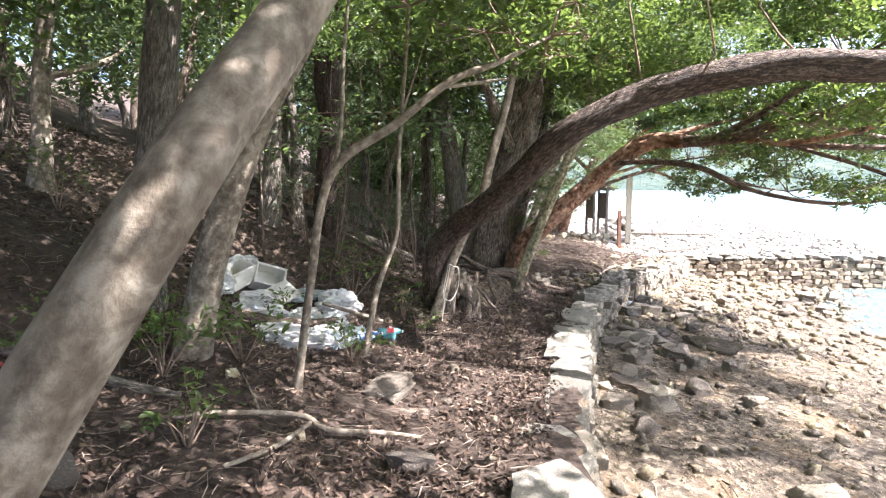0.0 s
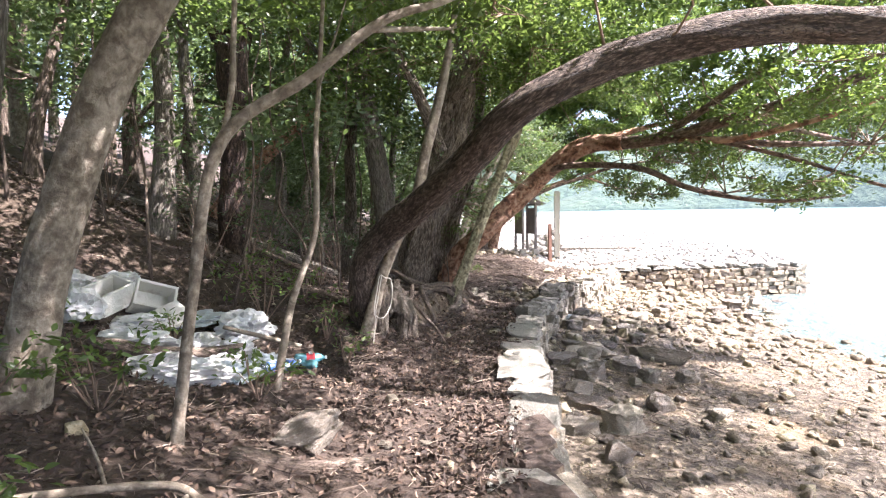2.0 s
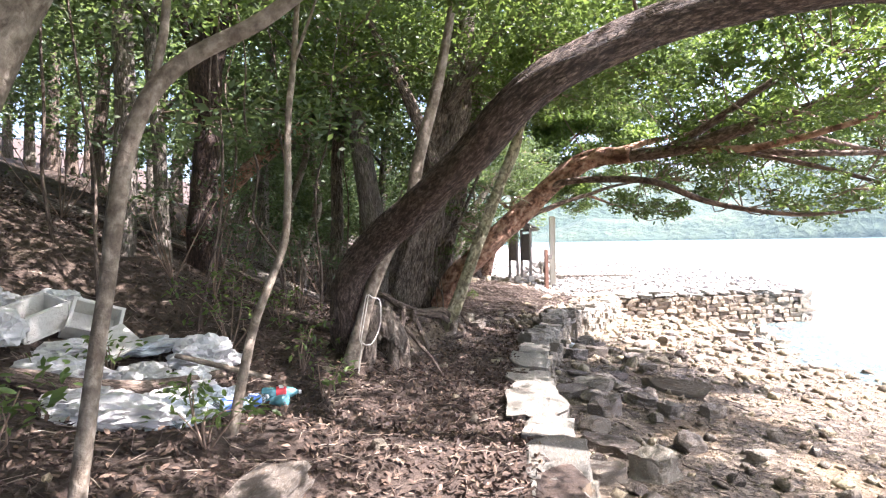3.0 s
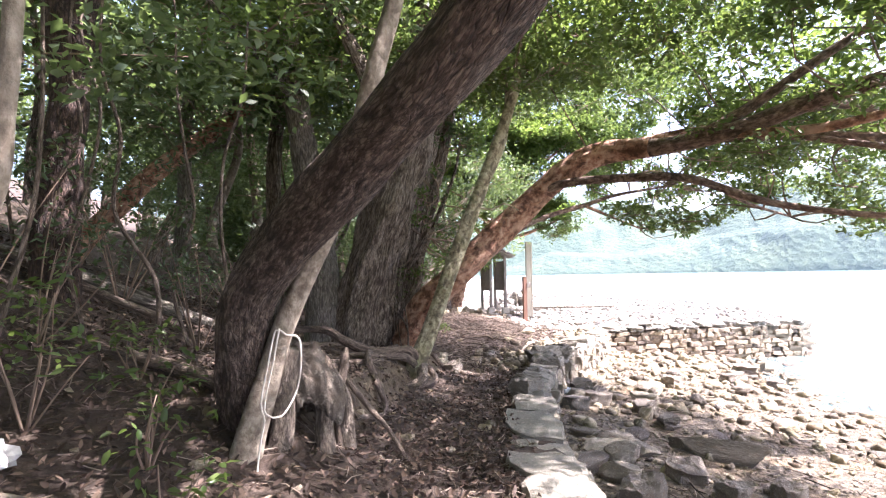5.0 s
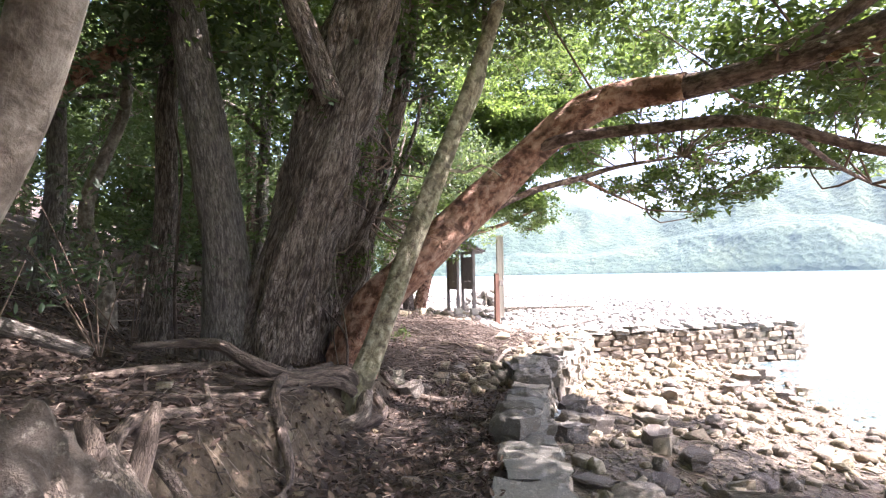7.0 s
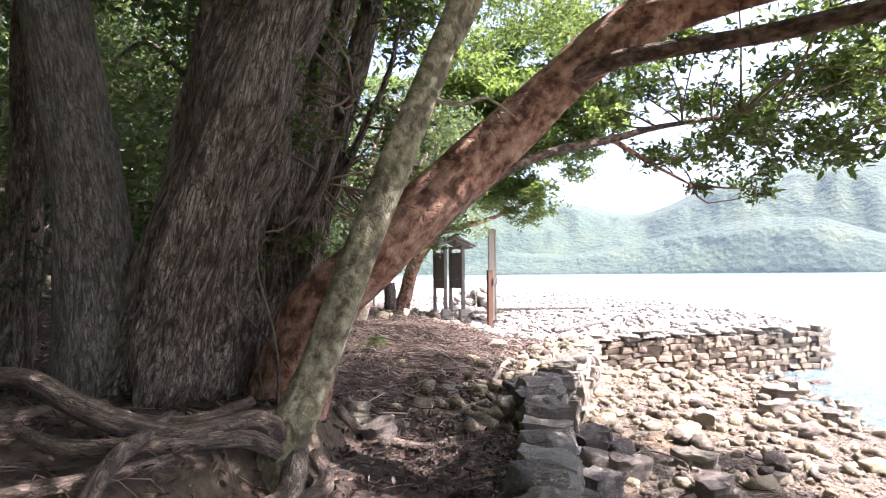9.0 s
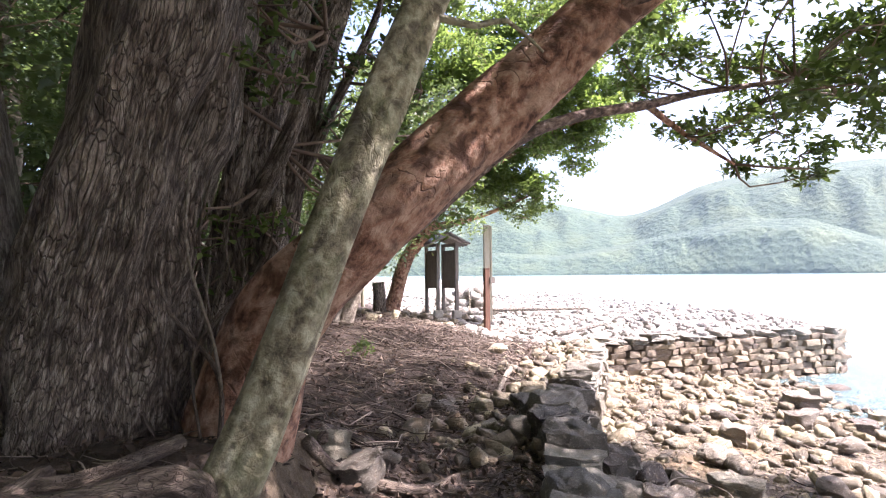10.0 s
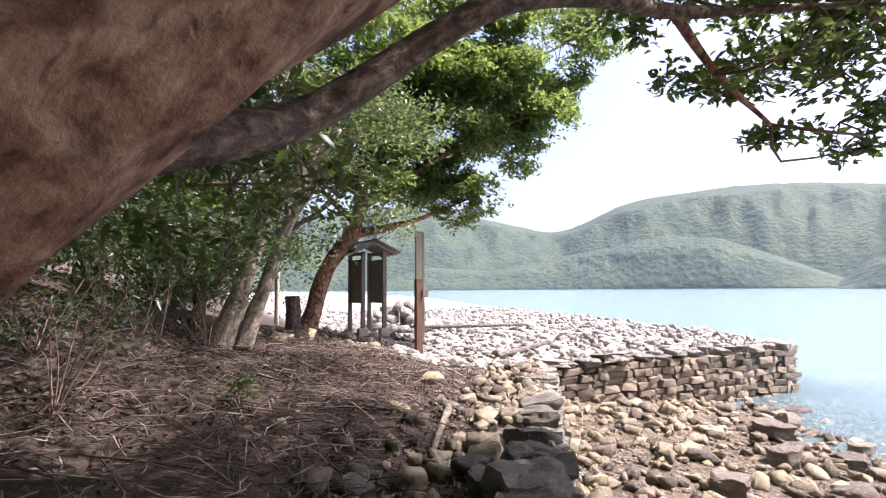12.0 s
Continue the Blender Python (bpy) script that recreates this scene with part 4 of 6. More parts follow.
for i, (x, y) in enumerate(spots):
    z = gz(x, y)
    lean = rw.normal(size=2) * 0.12 + np.array([0.12, -0.02])
    h, r = rw.uniform(4.5, 7.0), rw.uniform(0.08, 0.17)
    tr = [(x, y, z - 0.3, r * 1.5), (x + lean[0] * 0.4, y + lean[1] * 0.4, z + 0.5, r)]
    for q in (0.25, 0.5, 0.75, 1.0):
        tr.append((x + lean[0] * h * q + rw.normal() * 0.12, y + lean[1] * h * q + rw.normal() * 0.12, z + h * q, r * (1 - 0.7 * q)))
    lb = []
    for q in range(3):
        a, hz = rw.uniform(0, 6.28), rw.uniform(0.4, 0.8)
        s0 = np.array(tr[3 if hz > 0.5 else 2][:3])
        e = s0 + np.array([math.cos(a) * 1.6, math.sin(a) * 1.6, rw.uniform(0.6, 1.4)])
        lb.append([(*s0, r * 0.4), (*((s0 + e) / 2 + rw.normal(size=3) * 0.15), r * 0.28), (*e, r * 0.1)])
    cx, cy = x + lean[0] * h * 0.7, y + lean[1] * h * 0.7
    sp = scatter_sprays(rw, 21, (cx - 2.4, cy - 2.4, z + 1.5), (cx + 2.4, cy + 2.4, z + h + 0.8), (0.6, 1.1), 430, clear_of_path)
    tree("forest_tree", rw.choice(["slim grey woodland tree on the slope", "leaning brown woodland tree on the slope"]), tr, [M_GREY, M_SMOOTH, M_FIBRE, M_ROOT][i % 4], lb, sp, M_LEAF_FAR, 0.125, 40 + i, 12, 0.12, simple=True, group="woodland trees", lump=0.1)
for i in range(28):
    a = rw.uniform(0, 1)
    x, y = -9.5 - 9 * rw.uniform() + 10.5 * max(0, a - 0.45), 1.0 + 36 * a
    z = gz(x, y)
    h, r = rw.uniform(6, 8.5), rw.uniform(0.12, 0.2)
    tree("forest_tree", "tall tree of the wooded hillside", [(x, y, z - 0.3, r * 1.4), (x + 0.1, y, z + h * 0.3, r), (x + 0.5, y - 0.1, z + h * 0.7, r * 0.6), (x + 0.8, y, z + h, r * 0.2)], M_GREY if i % 2 else M_ROOT,
         sprays=scatter_sprays(rw, 22, (x - 2.4, y - 2.4, z + 1.6), (x + 2.8, y + 2.4, z + h + 1.0), (0.9, 1.5), 130), leaf=M_LEAF_FAR, leaf_size=0.26, simple=True, seed=120 + i, sides=8, step=0.4, group="woodland trees")
for i in range(16):
    x, y = rw.uniform(-6, 3.2), rw.uniform(20, 36)
    z = gz(x, y)
    h = rw.uniform(4, 6.5)
    tree("forest_tree", "bushy evergreen tree filling the far wood", [(x, y, z - 0.3, 0.16), (x + 0.1, y, z + h * 0.4, 0.1), (x + 0.5, y, z + h, 0.04)], M_ROOT,
         sprays=scatter_sprays(rw, 26, (x - 1.8, y - 1.8, z + 0.4), (x + 1.8, y + 1.8, z + h + 0.5), (0.8, 1.1), 260), leaf=M_LEAF_FAR, leaf_size=0.2, simple=True, seed=220 + i, sides=8, step=0.4, group="woodland trees")
tree("leaning_tree", "reddish trunk slanting through the shaded wood", [(-4.2, 13.2, 0.1, 0.24), (-3.6, 13.2, 0.9, 0.19), (-3.15, 13.2, 1.55, 0.16), (-2.2, 13.3, 2.62, 0.14), (-1.4, 13.4, 3.3, 0.13), (-0.35, 13.5, 4.2, 0.11)], M_RED, seed=17, sides=18, lump=0.1,
     sprays=scatter_sprays(rs, 14, (-2.6, 12.2, 3.0), (0.6, 15, 5.0), (0.5, 0.8), 360), leaf=M_LEAF_FAR)


# ---- undergrowth ----
def shrub(name, label, at, size, n, mat, seed, leaf=0.07):
    rng = np.random.default_rng(seed)
    x, y = at
    root = empty(name, (x, y, gz(x, y)), label, "shrub", "undergrowth")
    stems, P = [], []
    for i in range(7):
        a = rng.uniform(0, 6.28)
        e = np.array([math.cos(a) * size * rng.uniform(0.2, 0.7), math.sin(a) * size * rng.uniform(0.2, 0.7), size * rng.uniform(0.5, 1.2)])
        stems.append(tube([(0, 0, -0.05, 0.009), (*(e * 0.5 + rng.normal(size=3) * 0.03), 0.006), (*e, 0.003)], 4, 0.1))
        P.append(spray(e, size * 0.42, n // 7, rng, 0.6, 7)[0])
    V, F, b = merge(stems)
    put("multi_stem", fast_mesh("multi_stem", V, F, M_TWIG, True), root)["kind"] = "stuff"
    V, F = leaf_arrays(np.vstack(P), leaf, rng)
    put("foliage", fast_mesh("foliage", V, F, mat), root)
    return root


for i, (x, y, s, n) in enumerate([(-1.55, 3.1, 0.32, 110), (-2.3, 2.6, 0.3, 90), (-2.2, 4.1, 0.55, 330), (-1.8, 4.7, 0.5, 260), (-2.7, 4.0, 0.5, 220), (-1.3, 7.6, 0.7, 260), (-0.55, 7.2, 0.45, 110), (-1.7, 8.6, 0.9, 300), (-0.3, 6.6, 0.3, 60), (-0.9, 5.2, 0.35, 120), (-2.2, 8.8, 1.0, 380), (-0.8, 9.6, 1.1, 420), (-1.8, 10.6, 1.2, 420), (-0.6, 11.4, 1.2, 420), (-3.4, 3.0, 0.5, 160), (2.9, 15.8, 0.22, 120), (-1.9, 6.3, 0.3, 70), (-4.4, 6.2, 0.6, 160), (1.6, 15.4, 0.9, 380), (0.6, 16.4, 1.0, 380), (2.0, 17.9, 1.1, 420), (2.8, 19.2, 1.0, 380), (0.9, 14.2, 0.6, 240), (-0.9, 8.2, 0.35, 90), (2.2, 18.4, 1.5, 900), (3.0, 20.2, 1.5, 900), (1.2, 16.8, 1.3, 800), (3.8, 22.6, 1.6, 900), (0.4, 15.2, 1.2, 700), (1.4, 20.0, 1.8, 900), (-0.8, 13.2, 1.2, 700), (-2.6, 11.6, 1.3, 700), (-3.8, 9.6, 1.2, 600), (0.2, 13.0, 1.0, 600), (5.6, 27.5, 0.9, 420), (6.4, 28.6, 0.8, 380), (3.6, 21.6, 1.2, 420)]):
    shrub("shrub", "small green evergreen seedling bush" if s < 0.45 else "leafy evergreen bush of the forest floor", (x, y), s, n, M_LEAF_DEEP_SHADE if s > 0.8 else M_LEAF, 200 + i)


# ---- stones ----
def rock_mesh(name, seed, box=0.0, mat=None, rag=0.7):
    """An angular stone about one unit across; box: how block-like it is."""
    rng = np.random.default_rng(seed)
    bm = bmesh.new()
    if box:
        pts = []
        for sx in (-1, 1):
            for sy in (-1, 1):
                for sz in (-1, 1):
                    c = np.array([sx, sy, sz]) * 0.5 * rng.uniform(rag, 1.04, 3)
                    for ax in range(3):
                        q = c.copy()
                        q[ax] *= rng.uniform(0.68, 0.92)
                        pts.append(q)
    else:
        p = rng.normal(size=(9, 3)) * np.array([1.0, 0.9, 0.7])
        pts = p / np.linalg.norm(p, axis=1)[:, None] * 0.5 * rng.uniform(0.7, 1.2, 9)[:, None]
    for q in pts:
        bm.verts.new(q)
    bmesh.ops.convex_hull(bm, input=bm.verts)
    loose = [v for v in bm.verts if not v.link_faces]
    bmesh.ops.delete(bm, geom=loose, context="VERTS")
    me = bpy.data.meshes.new(name)
    bm.to_mesh(me)
    bm.free()
    if mat:
        me.materials.append(mat)
    return me


M_QUAY = stone_mat("stone_quay", (0.2, 0.165, 0.13), (0.4, 0.325, 0.225), (0.56, 0.47, 0.33), rust=0.75)
QUAYS = [rock_mesh("stone", 375 + i, 1.0, M_QUAY, 0.72) for i in range(10)]
BLOCKS = [rock_mesh("stone", 300 + i, 1.0, M_STONE) for i in range(12)]
ROCKS = [rock_mesh("rock", 330 + i, 0, M_ROCK) for i in range(16)]


def crag_mesh(name, seed, mat):
    """A larger rock with cleaved faces and a rough skin."""
    rng = np.random.default_rng(seed)
    bm = bmesh.new()
    bmesh.ops.create_icosphere(bm, subdivisions=4, radius=0.56)
    cuts = [(Vector(rng.normal(size=3)).normalized(), rng.uniform(0.3, 0.44)) for _ in range(9)]
    for v in bm.verts:
        for nrm, d in cuts:
            h = v.co.dot(nrm) - d
            if h > 0:
                v.co -= nrm * h
        p = v.co * 5 + Vector((seed, 0, 0))
        v.co += v.co.normalized() * (0.035 * noise.noise(p) + 0.02 * noise.noise(p * 2.7))
    me = bpy.data.meshes.new(name)
    bm.to_mesh(me)
    bm.free()
    me.materials.append(mat)
    return me


def slab_mesh(name, seed, mat):
    """A split block of layered stone: flat beds, ragged ends and knocked-off corners."""
    rng = np.random.default_rng(seed)
    bm = bmesh.new()
    bmesh.ops.create_cube(bm, size=1.0)
    bmesh.ops.subdivide_edges(bm, edges=bm.edges[:], cuts=6, use_grid_fill=True)
    cuts = [(Vector((rng.choice([-1, 1]) * rng.uniform(0.4, 1), rng.choice([-1, 1]) * rng.uniform(0.4, 1), rng.normal() * 0.3)).normalized(), rng.uniform(0.47, 0.6)) for _ in range(5)]
    for v in bm.verts:
        for nrm, d in cuts:
            h = v.co.dot(nrm) - d
            if h > 0:
                v.co -= nrm * h
        q = v.co.copy()
        bed = 0.07 * noise.noise(Vector((seed, 1.5, round(q.z * 4))))
        v.co.x += (0.09 * noise.noise(q * 2.6 + Vector((seed, 0, 0))) + bed) * (1 if q.x > 0 else -1)
        v.co.y += (0.09 * noise.noise(q * 2.6 + Vector((0, seed, 0))) + bed) * (1 if q.y > 0 else -1)
        v.co.z += 0.16 * noise.noise(q * 2.0 + Vector((0, 0, seed))) + 0.09 * noise.noise(q * 6.0 + Vector((0, 0, seed)))
    me = bpy.data.meshes.new(name)
    bm.to_mesh(me)
    bm.free()
    me.materials.append(mat)
    return me


M_COPE = stone_mat("stone_coping", (0.19, 0.18, 0.147), (0.31, 0.292, 0.24), (0.44, 0.41, 0.335), rust=0.3)
COPES = [slab_mesh("stone", 500 + i, M_COPE) for i in range(10)]
CRAGS = [slab_mesh("rock", 520 + i, M_ROCK) for i in range(8)] + [crag_mesh("rock", 400 + i, M_ROCK) for i in range(8)]


def tris_of(me):
    me.calc_loop_triangles()
    V = np.empty(len(me.vertices) * 3, np.float32)
    me.vertices.foreach_get("co", V)
    T = np.empty(len(me.loop_triangles) * 3, np.int32)
    me.loop_triangles.foreach_get("vertices", T)
    return V.reshape(-1, 3), T.reshape(-1, 3)


def heap(name, label, places, sizes, mat, rng, flatten=0.55, kind="stuff", category="stones", protos=None, embed=0.25):
    """Many loose stones in one mesh of kind stuff."""
    protos = [tris_of(m) for m in (protos or ROCKS[:8] + BLOCKS)]
    Vs, Fs, o = [], [], 0
    for (x, y, z), s in zip(places, sizes):
        V, T = protos[rng.integers(len(protos))]
        m = np.array(Euler((rng.normal() * 0.4, rng.normal() * 0.4, rng.uniform(0, 6.28))).to_matrix())
        sc = np.array([s * rng.uniform(0.8, 1.3), s * rng.uniform(0.7, 1.1), s * flatten * rng.uniform(0.7, 1.2)])
        Vs.append((V * sc) @ m.T + np.array([x, y, z + sc[2] * (0.5 - embed)]))
        Fs.append(T + o)
        o += len(V)
    return tagged(put(name, fast_mesh(name, np.vstack(Vs), np.vstack(Fs), mat)), label, category, kind=kind)


def place_stone(me, parent, at, size, rot, name="stone"):
    ob = new(name, me)
    ob.parent = parent
    ob.location, ob.scale, ob.rotation_euler = at, size, rot
    return ob


rk = np.random.default_rng(71)
# big single rocks on the foreshore: x, y, length, width, height, turn
for x, y, l, w, h, a in [(3.59, 7.3, 0.42, 0.3, 0.25, 0.2), (2.68, 6.45, 0.46, 0.34, 0.24, 0.5), (2.12, 6.4, 0.4, 0.26, 0.15, 0.1), (2.54, 7.1, 0.62, 0.3, 0.13, 2.5), (2.72, 7.85, 0.4, 0.3, 0.18, 0.4), (2.22, 5.65, 0.4, 0.3, 0.18, 0.2), (4.1, 9.05, 0.34, 0.3, 0.22, 1.0), (4.07, 8.45, 0.32, 0.28, 0.18, 0.4), (3.58, 9.95, 0.6, 0.4, 0.13, 0.2), (3.76, 10.75, 0.4, 0.3, 0.13, 1.9),
                         (3.03, 9.45, 0.56, 0.36, 0.13, 0.5), (4.08, 9.95, 0.5, 0.34, 0.14, 2.0), (3.75, 8.25, 0.3, 0.22, 0.12, 0.7), (4.7, 8.5, 0.28, 0.24, 0.16, 0.3), (3.38, 6.3, 0.18, 0.16, 0.12, 1.2), (2.2, 6.7, 0.27, 0.2, 0.11, 2.2), (2.3, 6.1, 0.16, 0.14, 0.1, 0.3), (3.3, 4.5, 0.5, 0.3, 0.2, 2.7), (3.75, 4.2, 0.7, 0.3, 0.18, 2.9),
                         (5.0, 9.85, 1.25, 0.34, 0.3, 2.25), (4.4, 10.6, 0.4, 0.3, 0.2, 0.4), (3.6, 9.6, 0.5, 0.36, 0.2, 0.2), (3.3, 9.1, 0.45, 0.3, 0.18, 2.6), (3.9, 9.0, 0.4, 0.34, 0.16, 1.3), (3.15, 8.5, 0.4, 0.34, 0.2, 0.7), (5.6, 10.6, 0.34, 0.3, 0.22, 0.3), (4.0, 10.4, 0.5, 0.34, 0.2, 2.9), (5.4, 12.0, 0.45, 0.34, 0.24, 0.6),
                         (6.0, 12.9, 0.5, 0.36, 0.24, 2.2), (6.6, 13.7, 0.5, 0.4, 0.28, 0.2), (5.3, 11.2, 0.4, 0.3, 0.2, 1.4), (4.9, 12.6, 0.5, 0.3, 0.3, 0.3), (5.3, 13.2, 0.5, 0.36, 0.26, 1.0), (7.6, 14.4, 0.5, 0.4, 0.26, 0.5), (8.4, 15.4, 0.5, 0.36, 0.24, 1.8), (6.9, 12.6, 0.4, 0.3, 0.22, 0.8), (9.0, 14.0, 0.5, 0.4, 0.26, 2.5), (9.8, 15.2, 0.6, 0.4, 0.3, 0.4), (11.0, 16.2, 0.6, 0.5, 0.34, 1.2), (12.2, 16.6, 0.7, 0.5, 0.36, 0.2), (13.6, 17.3, 0.7, 0.5, 0.3, 2.0), (10.6, 14.8, 0.5, 0.4, 0.24, 0.9), (11.6, 15.2, 0.4, 0.3, 0.24, 0.2), (4.2, 7.0, 0.34, 0.2, 0.12, 0.4), (4.9, 7.6, 0.3, 0.22, 0.14, 1.7)]:
    ob = new("rock", CRAGS[int(rk.integers(16))])
    ob.location, ob.scale, ob.rotation_euler = (x, y, gz(x, y) + h * 0.3), (l * 0.92, w * 0.92, h * (1.35 if y < 10 else 0.9)), (rk.normal() * 0.1, rk.normal() * 0.1, a)
    tagged(ob, "angular brown shore rock lying on the shingle", "rock", "shore rocks")

n = 9000
y = 2.2 + 16.4 * rk.uniform(size=n) ** 0.62
x = wall_x(y) + 0.05 + 8.6 * rk.uniform(size=n) ** 1.3
s = (0.02 + 0.2 * rk.uniform(size=n) ** 7.5) * (0.75 + 0.45 * sstep(y, 8, 13))
heap("shingle", "loose brown and grey stones strewn over the foreshore", np.stack([x, y, ground_z(x, y)], -1), s, M_RUBBLE, rk, flatten=0.62)
octa = rock_mesh("pebble", 390, 0, M_RUBBLE)
bm = bmesh.new()
for q in ((0.5, 0, 0.1), (-0.45, 0.1, 0), (0, 0.5, -0.1), (0.1, -0.4, 0.05), (0.05, 0, 0.5), (0, 0.1, -0.5)):
    bm.verts.new(q)
bmesh.ops.convex_hull(bm, input=bm.verts)
bm.to_mesh(octa)
bm.free()
n = 14000
y = 2.4 + 15 * rk.uniform(size=n) ** 0.9
x = wall_x(y) + 0.05 + 6.5 * rk.uniform(size=n) ** 1.3
heap("gravel", "small brown gravel between the shore stones", np.stack([x, y, ground_z(x, y)], -1), rk.uniform(0.015, 0.045, n), M_RUBBLE, rk, protos=[octa])
n = 3800
y = 18.9 + 24 * rk.uniform(size=n) ** 1.6
x = 6.0 + (sea_x(y) - 6.3) * rk.uniform(size=n)
heap("platform_rubble", "pale sunlit rubble covering the old quay", np.stack([x, y, ground_z(x, y)], -1), 0.08 + 0.2 * rk.uniform(size=n) ** 2.2, M_PALE, rk)
n = 900
y = rk.uniform(12.3, 18.9, n)
x = wall_x(y) - np.abs(rk.normal(size=n)) * 0.7 - 0.1
heap("path_rubble", "grey stones tumbled along the edge of the path", np.stack([x, y, ground_z(x, y)], -1), 0.05 + 0.2 * rk.uniform(size=n) ** 2.5, M_RUBBLE, rk)
n = 160
y = rk.uniform(2, 12, n)
x = wall_x(y) - 0.5 - rk.uniform(0, 3, n)
heap("path_stones", "small half-buried stones in the path", np.stack([x, y, ground_z(x, y)], -1), 0.03 + 0.09 * rk.uniform(size=n) ** 3, M_RUBBLE, rk)
for x, y, l, h in [(-0.5, 4.72, 0.42, 0.15), (-0.2, 3.35, 0.3, 0.12), (-1.95, 2.55, 0.26, 0.2), (1.0, 12.6, 0.3, 0.2), (2.3, 12.1, 0.3, 0.2), (2.1, 12.3, 0.24, 0.16), (2.5, 12.4, 0.2, 0.14)]:
    ob = new("rock", CRAGS[int(rk.integers(16))])
    ob.location, ob.scale, ob.rotation_euler = (x, y, gz(x, y) + h * 0.2), (l, l * 0.8, h), (0.2, 0.1, rk.uniform(0, 6))
    tagged(ob, "grey lichened stone half sunk in leaf litter", "rock", "path stones")

# boulders lodged on top of the wall: x offset from its edge, y, length, width, height
M_BOULDER = stone_mat("stone_boulder", (0.13, 0.118, 0.1), (0.2, 0.182, 0.15), (0.3, 0.27, 0.21), rust=0.25)
BOULDERS = [slab_mesh("boulder", 540 + i, M_BOULDER) for i in range(6)]
for dx, y, l, w, h in [(-0.22, 12.35, 0.42, 0.36, 0.26), (-0.3, 12.75, 0.4, 0.34, 0.28), (-0.2, 13.15, 0.46, 0.36, 0.3), (-0.6, 12.9, 0.26, 0.24, 0.2), (-0.24, 13.65, 0.44, 0.36, 0.26), (-0.55, 13.5, 0.3, 0.24, 0.2), (-0.22, 14.2, 0.42, 0.34, 0.22), (-0.25, 14.75, 0.4, 0.34, 0.24), (-0.28, 10.2, 0.36, 0.3, 0.24), (-0.25, 10.8, 0.34, 0.28, 0.2), (-0.24, 11.5, 0.36, 0.3, 0.2), (-0.75, 13.9, 0.22, 0.2, 0.16), (-0.2, 15.4, 0.4, 0.3, 0.2), (0.35, 13.4, 0.5, 0.36, 0.3), (0.4, 12.8, 0.4, 0.3, 0.24), (0.3, 12.2, 0.42, 0.34, 0.24)]:
    x = float(wall_x(y)) + dx
    ob = new("boulder", BOULDERS[int(rk.integers(6))])
    ob.location, ob.scale, ob.rotation_euler = (x, y, gz(x, y) + h * 0.3), (l, w, h), (rk.normal() * 0.1, rk.normal() * 0.1, rk.uniform(0, 6))
    tagged(ob, "dark grey boulder lodged along the path wall", "boulder", "wall boulders")

# retaining wall along the path
ret = empty("wall_retaining", (0, 0, 0), "dry-stone retaining wall between path and foreshore", "wall", kind="structure")
ys = 1.2
while ys < 18.0:
    flatrun = ys < 8.9
    ln = rk.uniform(0.42, 0.85) if flatrun else rk.uniform(0.25, 0.45)
    ym = ys + ln / 2
    xm = float(wall_x(ym))
    a = math.atan2(float(wall_x(ym + 0.3) - wall_x(ym - 0.3)), 0.6)
    top = float(land(xm - 0.2, ym))
    low = float(beach(xm + 0.15, ym)) - 0.08
    hh = top - low
    wd = rk.uniform(0.3, 0.54) if flatrun else rk.uniform(0.26, 0.42)
    th = rk.uniform(0.12, 0.17) if flatrun else rk.uniform(0.12, 0.2)
    place_stone(COPES[int(rk.integers(10))], ret, (xm - wd * 0.42, ym, top - th / 2 + (0.02 if flatrun else 0.07) + rk.normal() * 0.025), (wd, ln * 1.06, th), (rk.normal() * 0.03, rk.normal() * 0.03 + 0.05, -a + rk.normal() * 0.1))
    nc = max(2, round((hh - th * 0.5) / 0.15))
    ch = (hh - th * 0.5) / nc
    for c in range(nc):
        zz = low + ch * (c + 0.5)
        parts = int(rk.integers(2, 4)) if flatrun else int(rk.integers(1, 3))
        for q in range(parts):
            yy = ys + ln * (q + 0.5) / parts
            place_stone(BLOCKS[int(rk.integers(12))], ret, (float(wall_x(yy)) - 0.1 + rk.normal() * 0.04, yy, zz), (0.34, ln / parts * 1.06, ch * 1.05), (rk.normal() * 0.07, rk.normal() * 0.06, -a + rk.normal() * 0.12))
    ys += ln

# quay wall, running out to sea
quay = empty("wall_quay", (0, 0, 0), "old dry-stone quay wall of flat weathered blocks", "wall", kind="structure")


def course_wall(parent, x0, x1, y_at, z0, z1, rng, turn=0.0, along="x"):
    z = z0
    while z < z1 - 0.04:
        h = min(rng.uniform(0.09, 0.17), z1 - z + 0.03)
        x = x0 + rng.uniform(-0.1, 0.1)
        while x < x1:
            l = rng.uniform(0.16, 0.5)
            p = (x + l / 2, y_at + 0.12 + rng.normal() * 0.022 + (z - z0) * 0.06, z + h / 2) if along == "x" else (y_at - 0.12 + rng.normal() * 0.03, x + l / 2, z + h / 2)
            place_stone(QUAYS[int(rng.integers(10))], parent, p, (l * 1.0, 0.42, h * 1.0) if along == "x" else (0.42, l * 1.06, h * 1.06), (rng.normal() * 0.05, rng.normal() * 0.06, rng.normal() * 0.07))
            x += l
        z += h


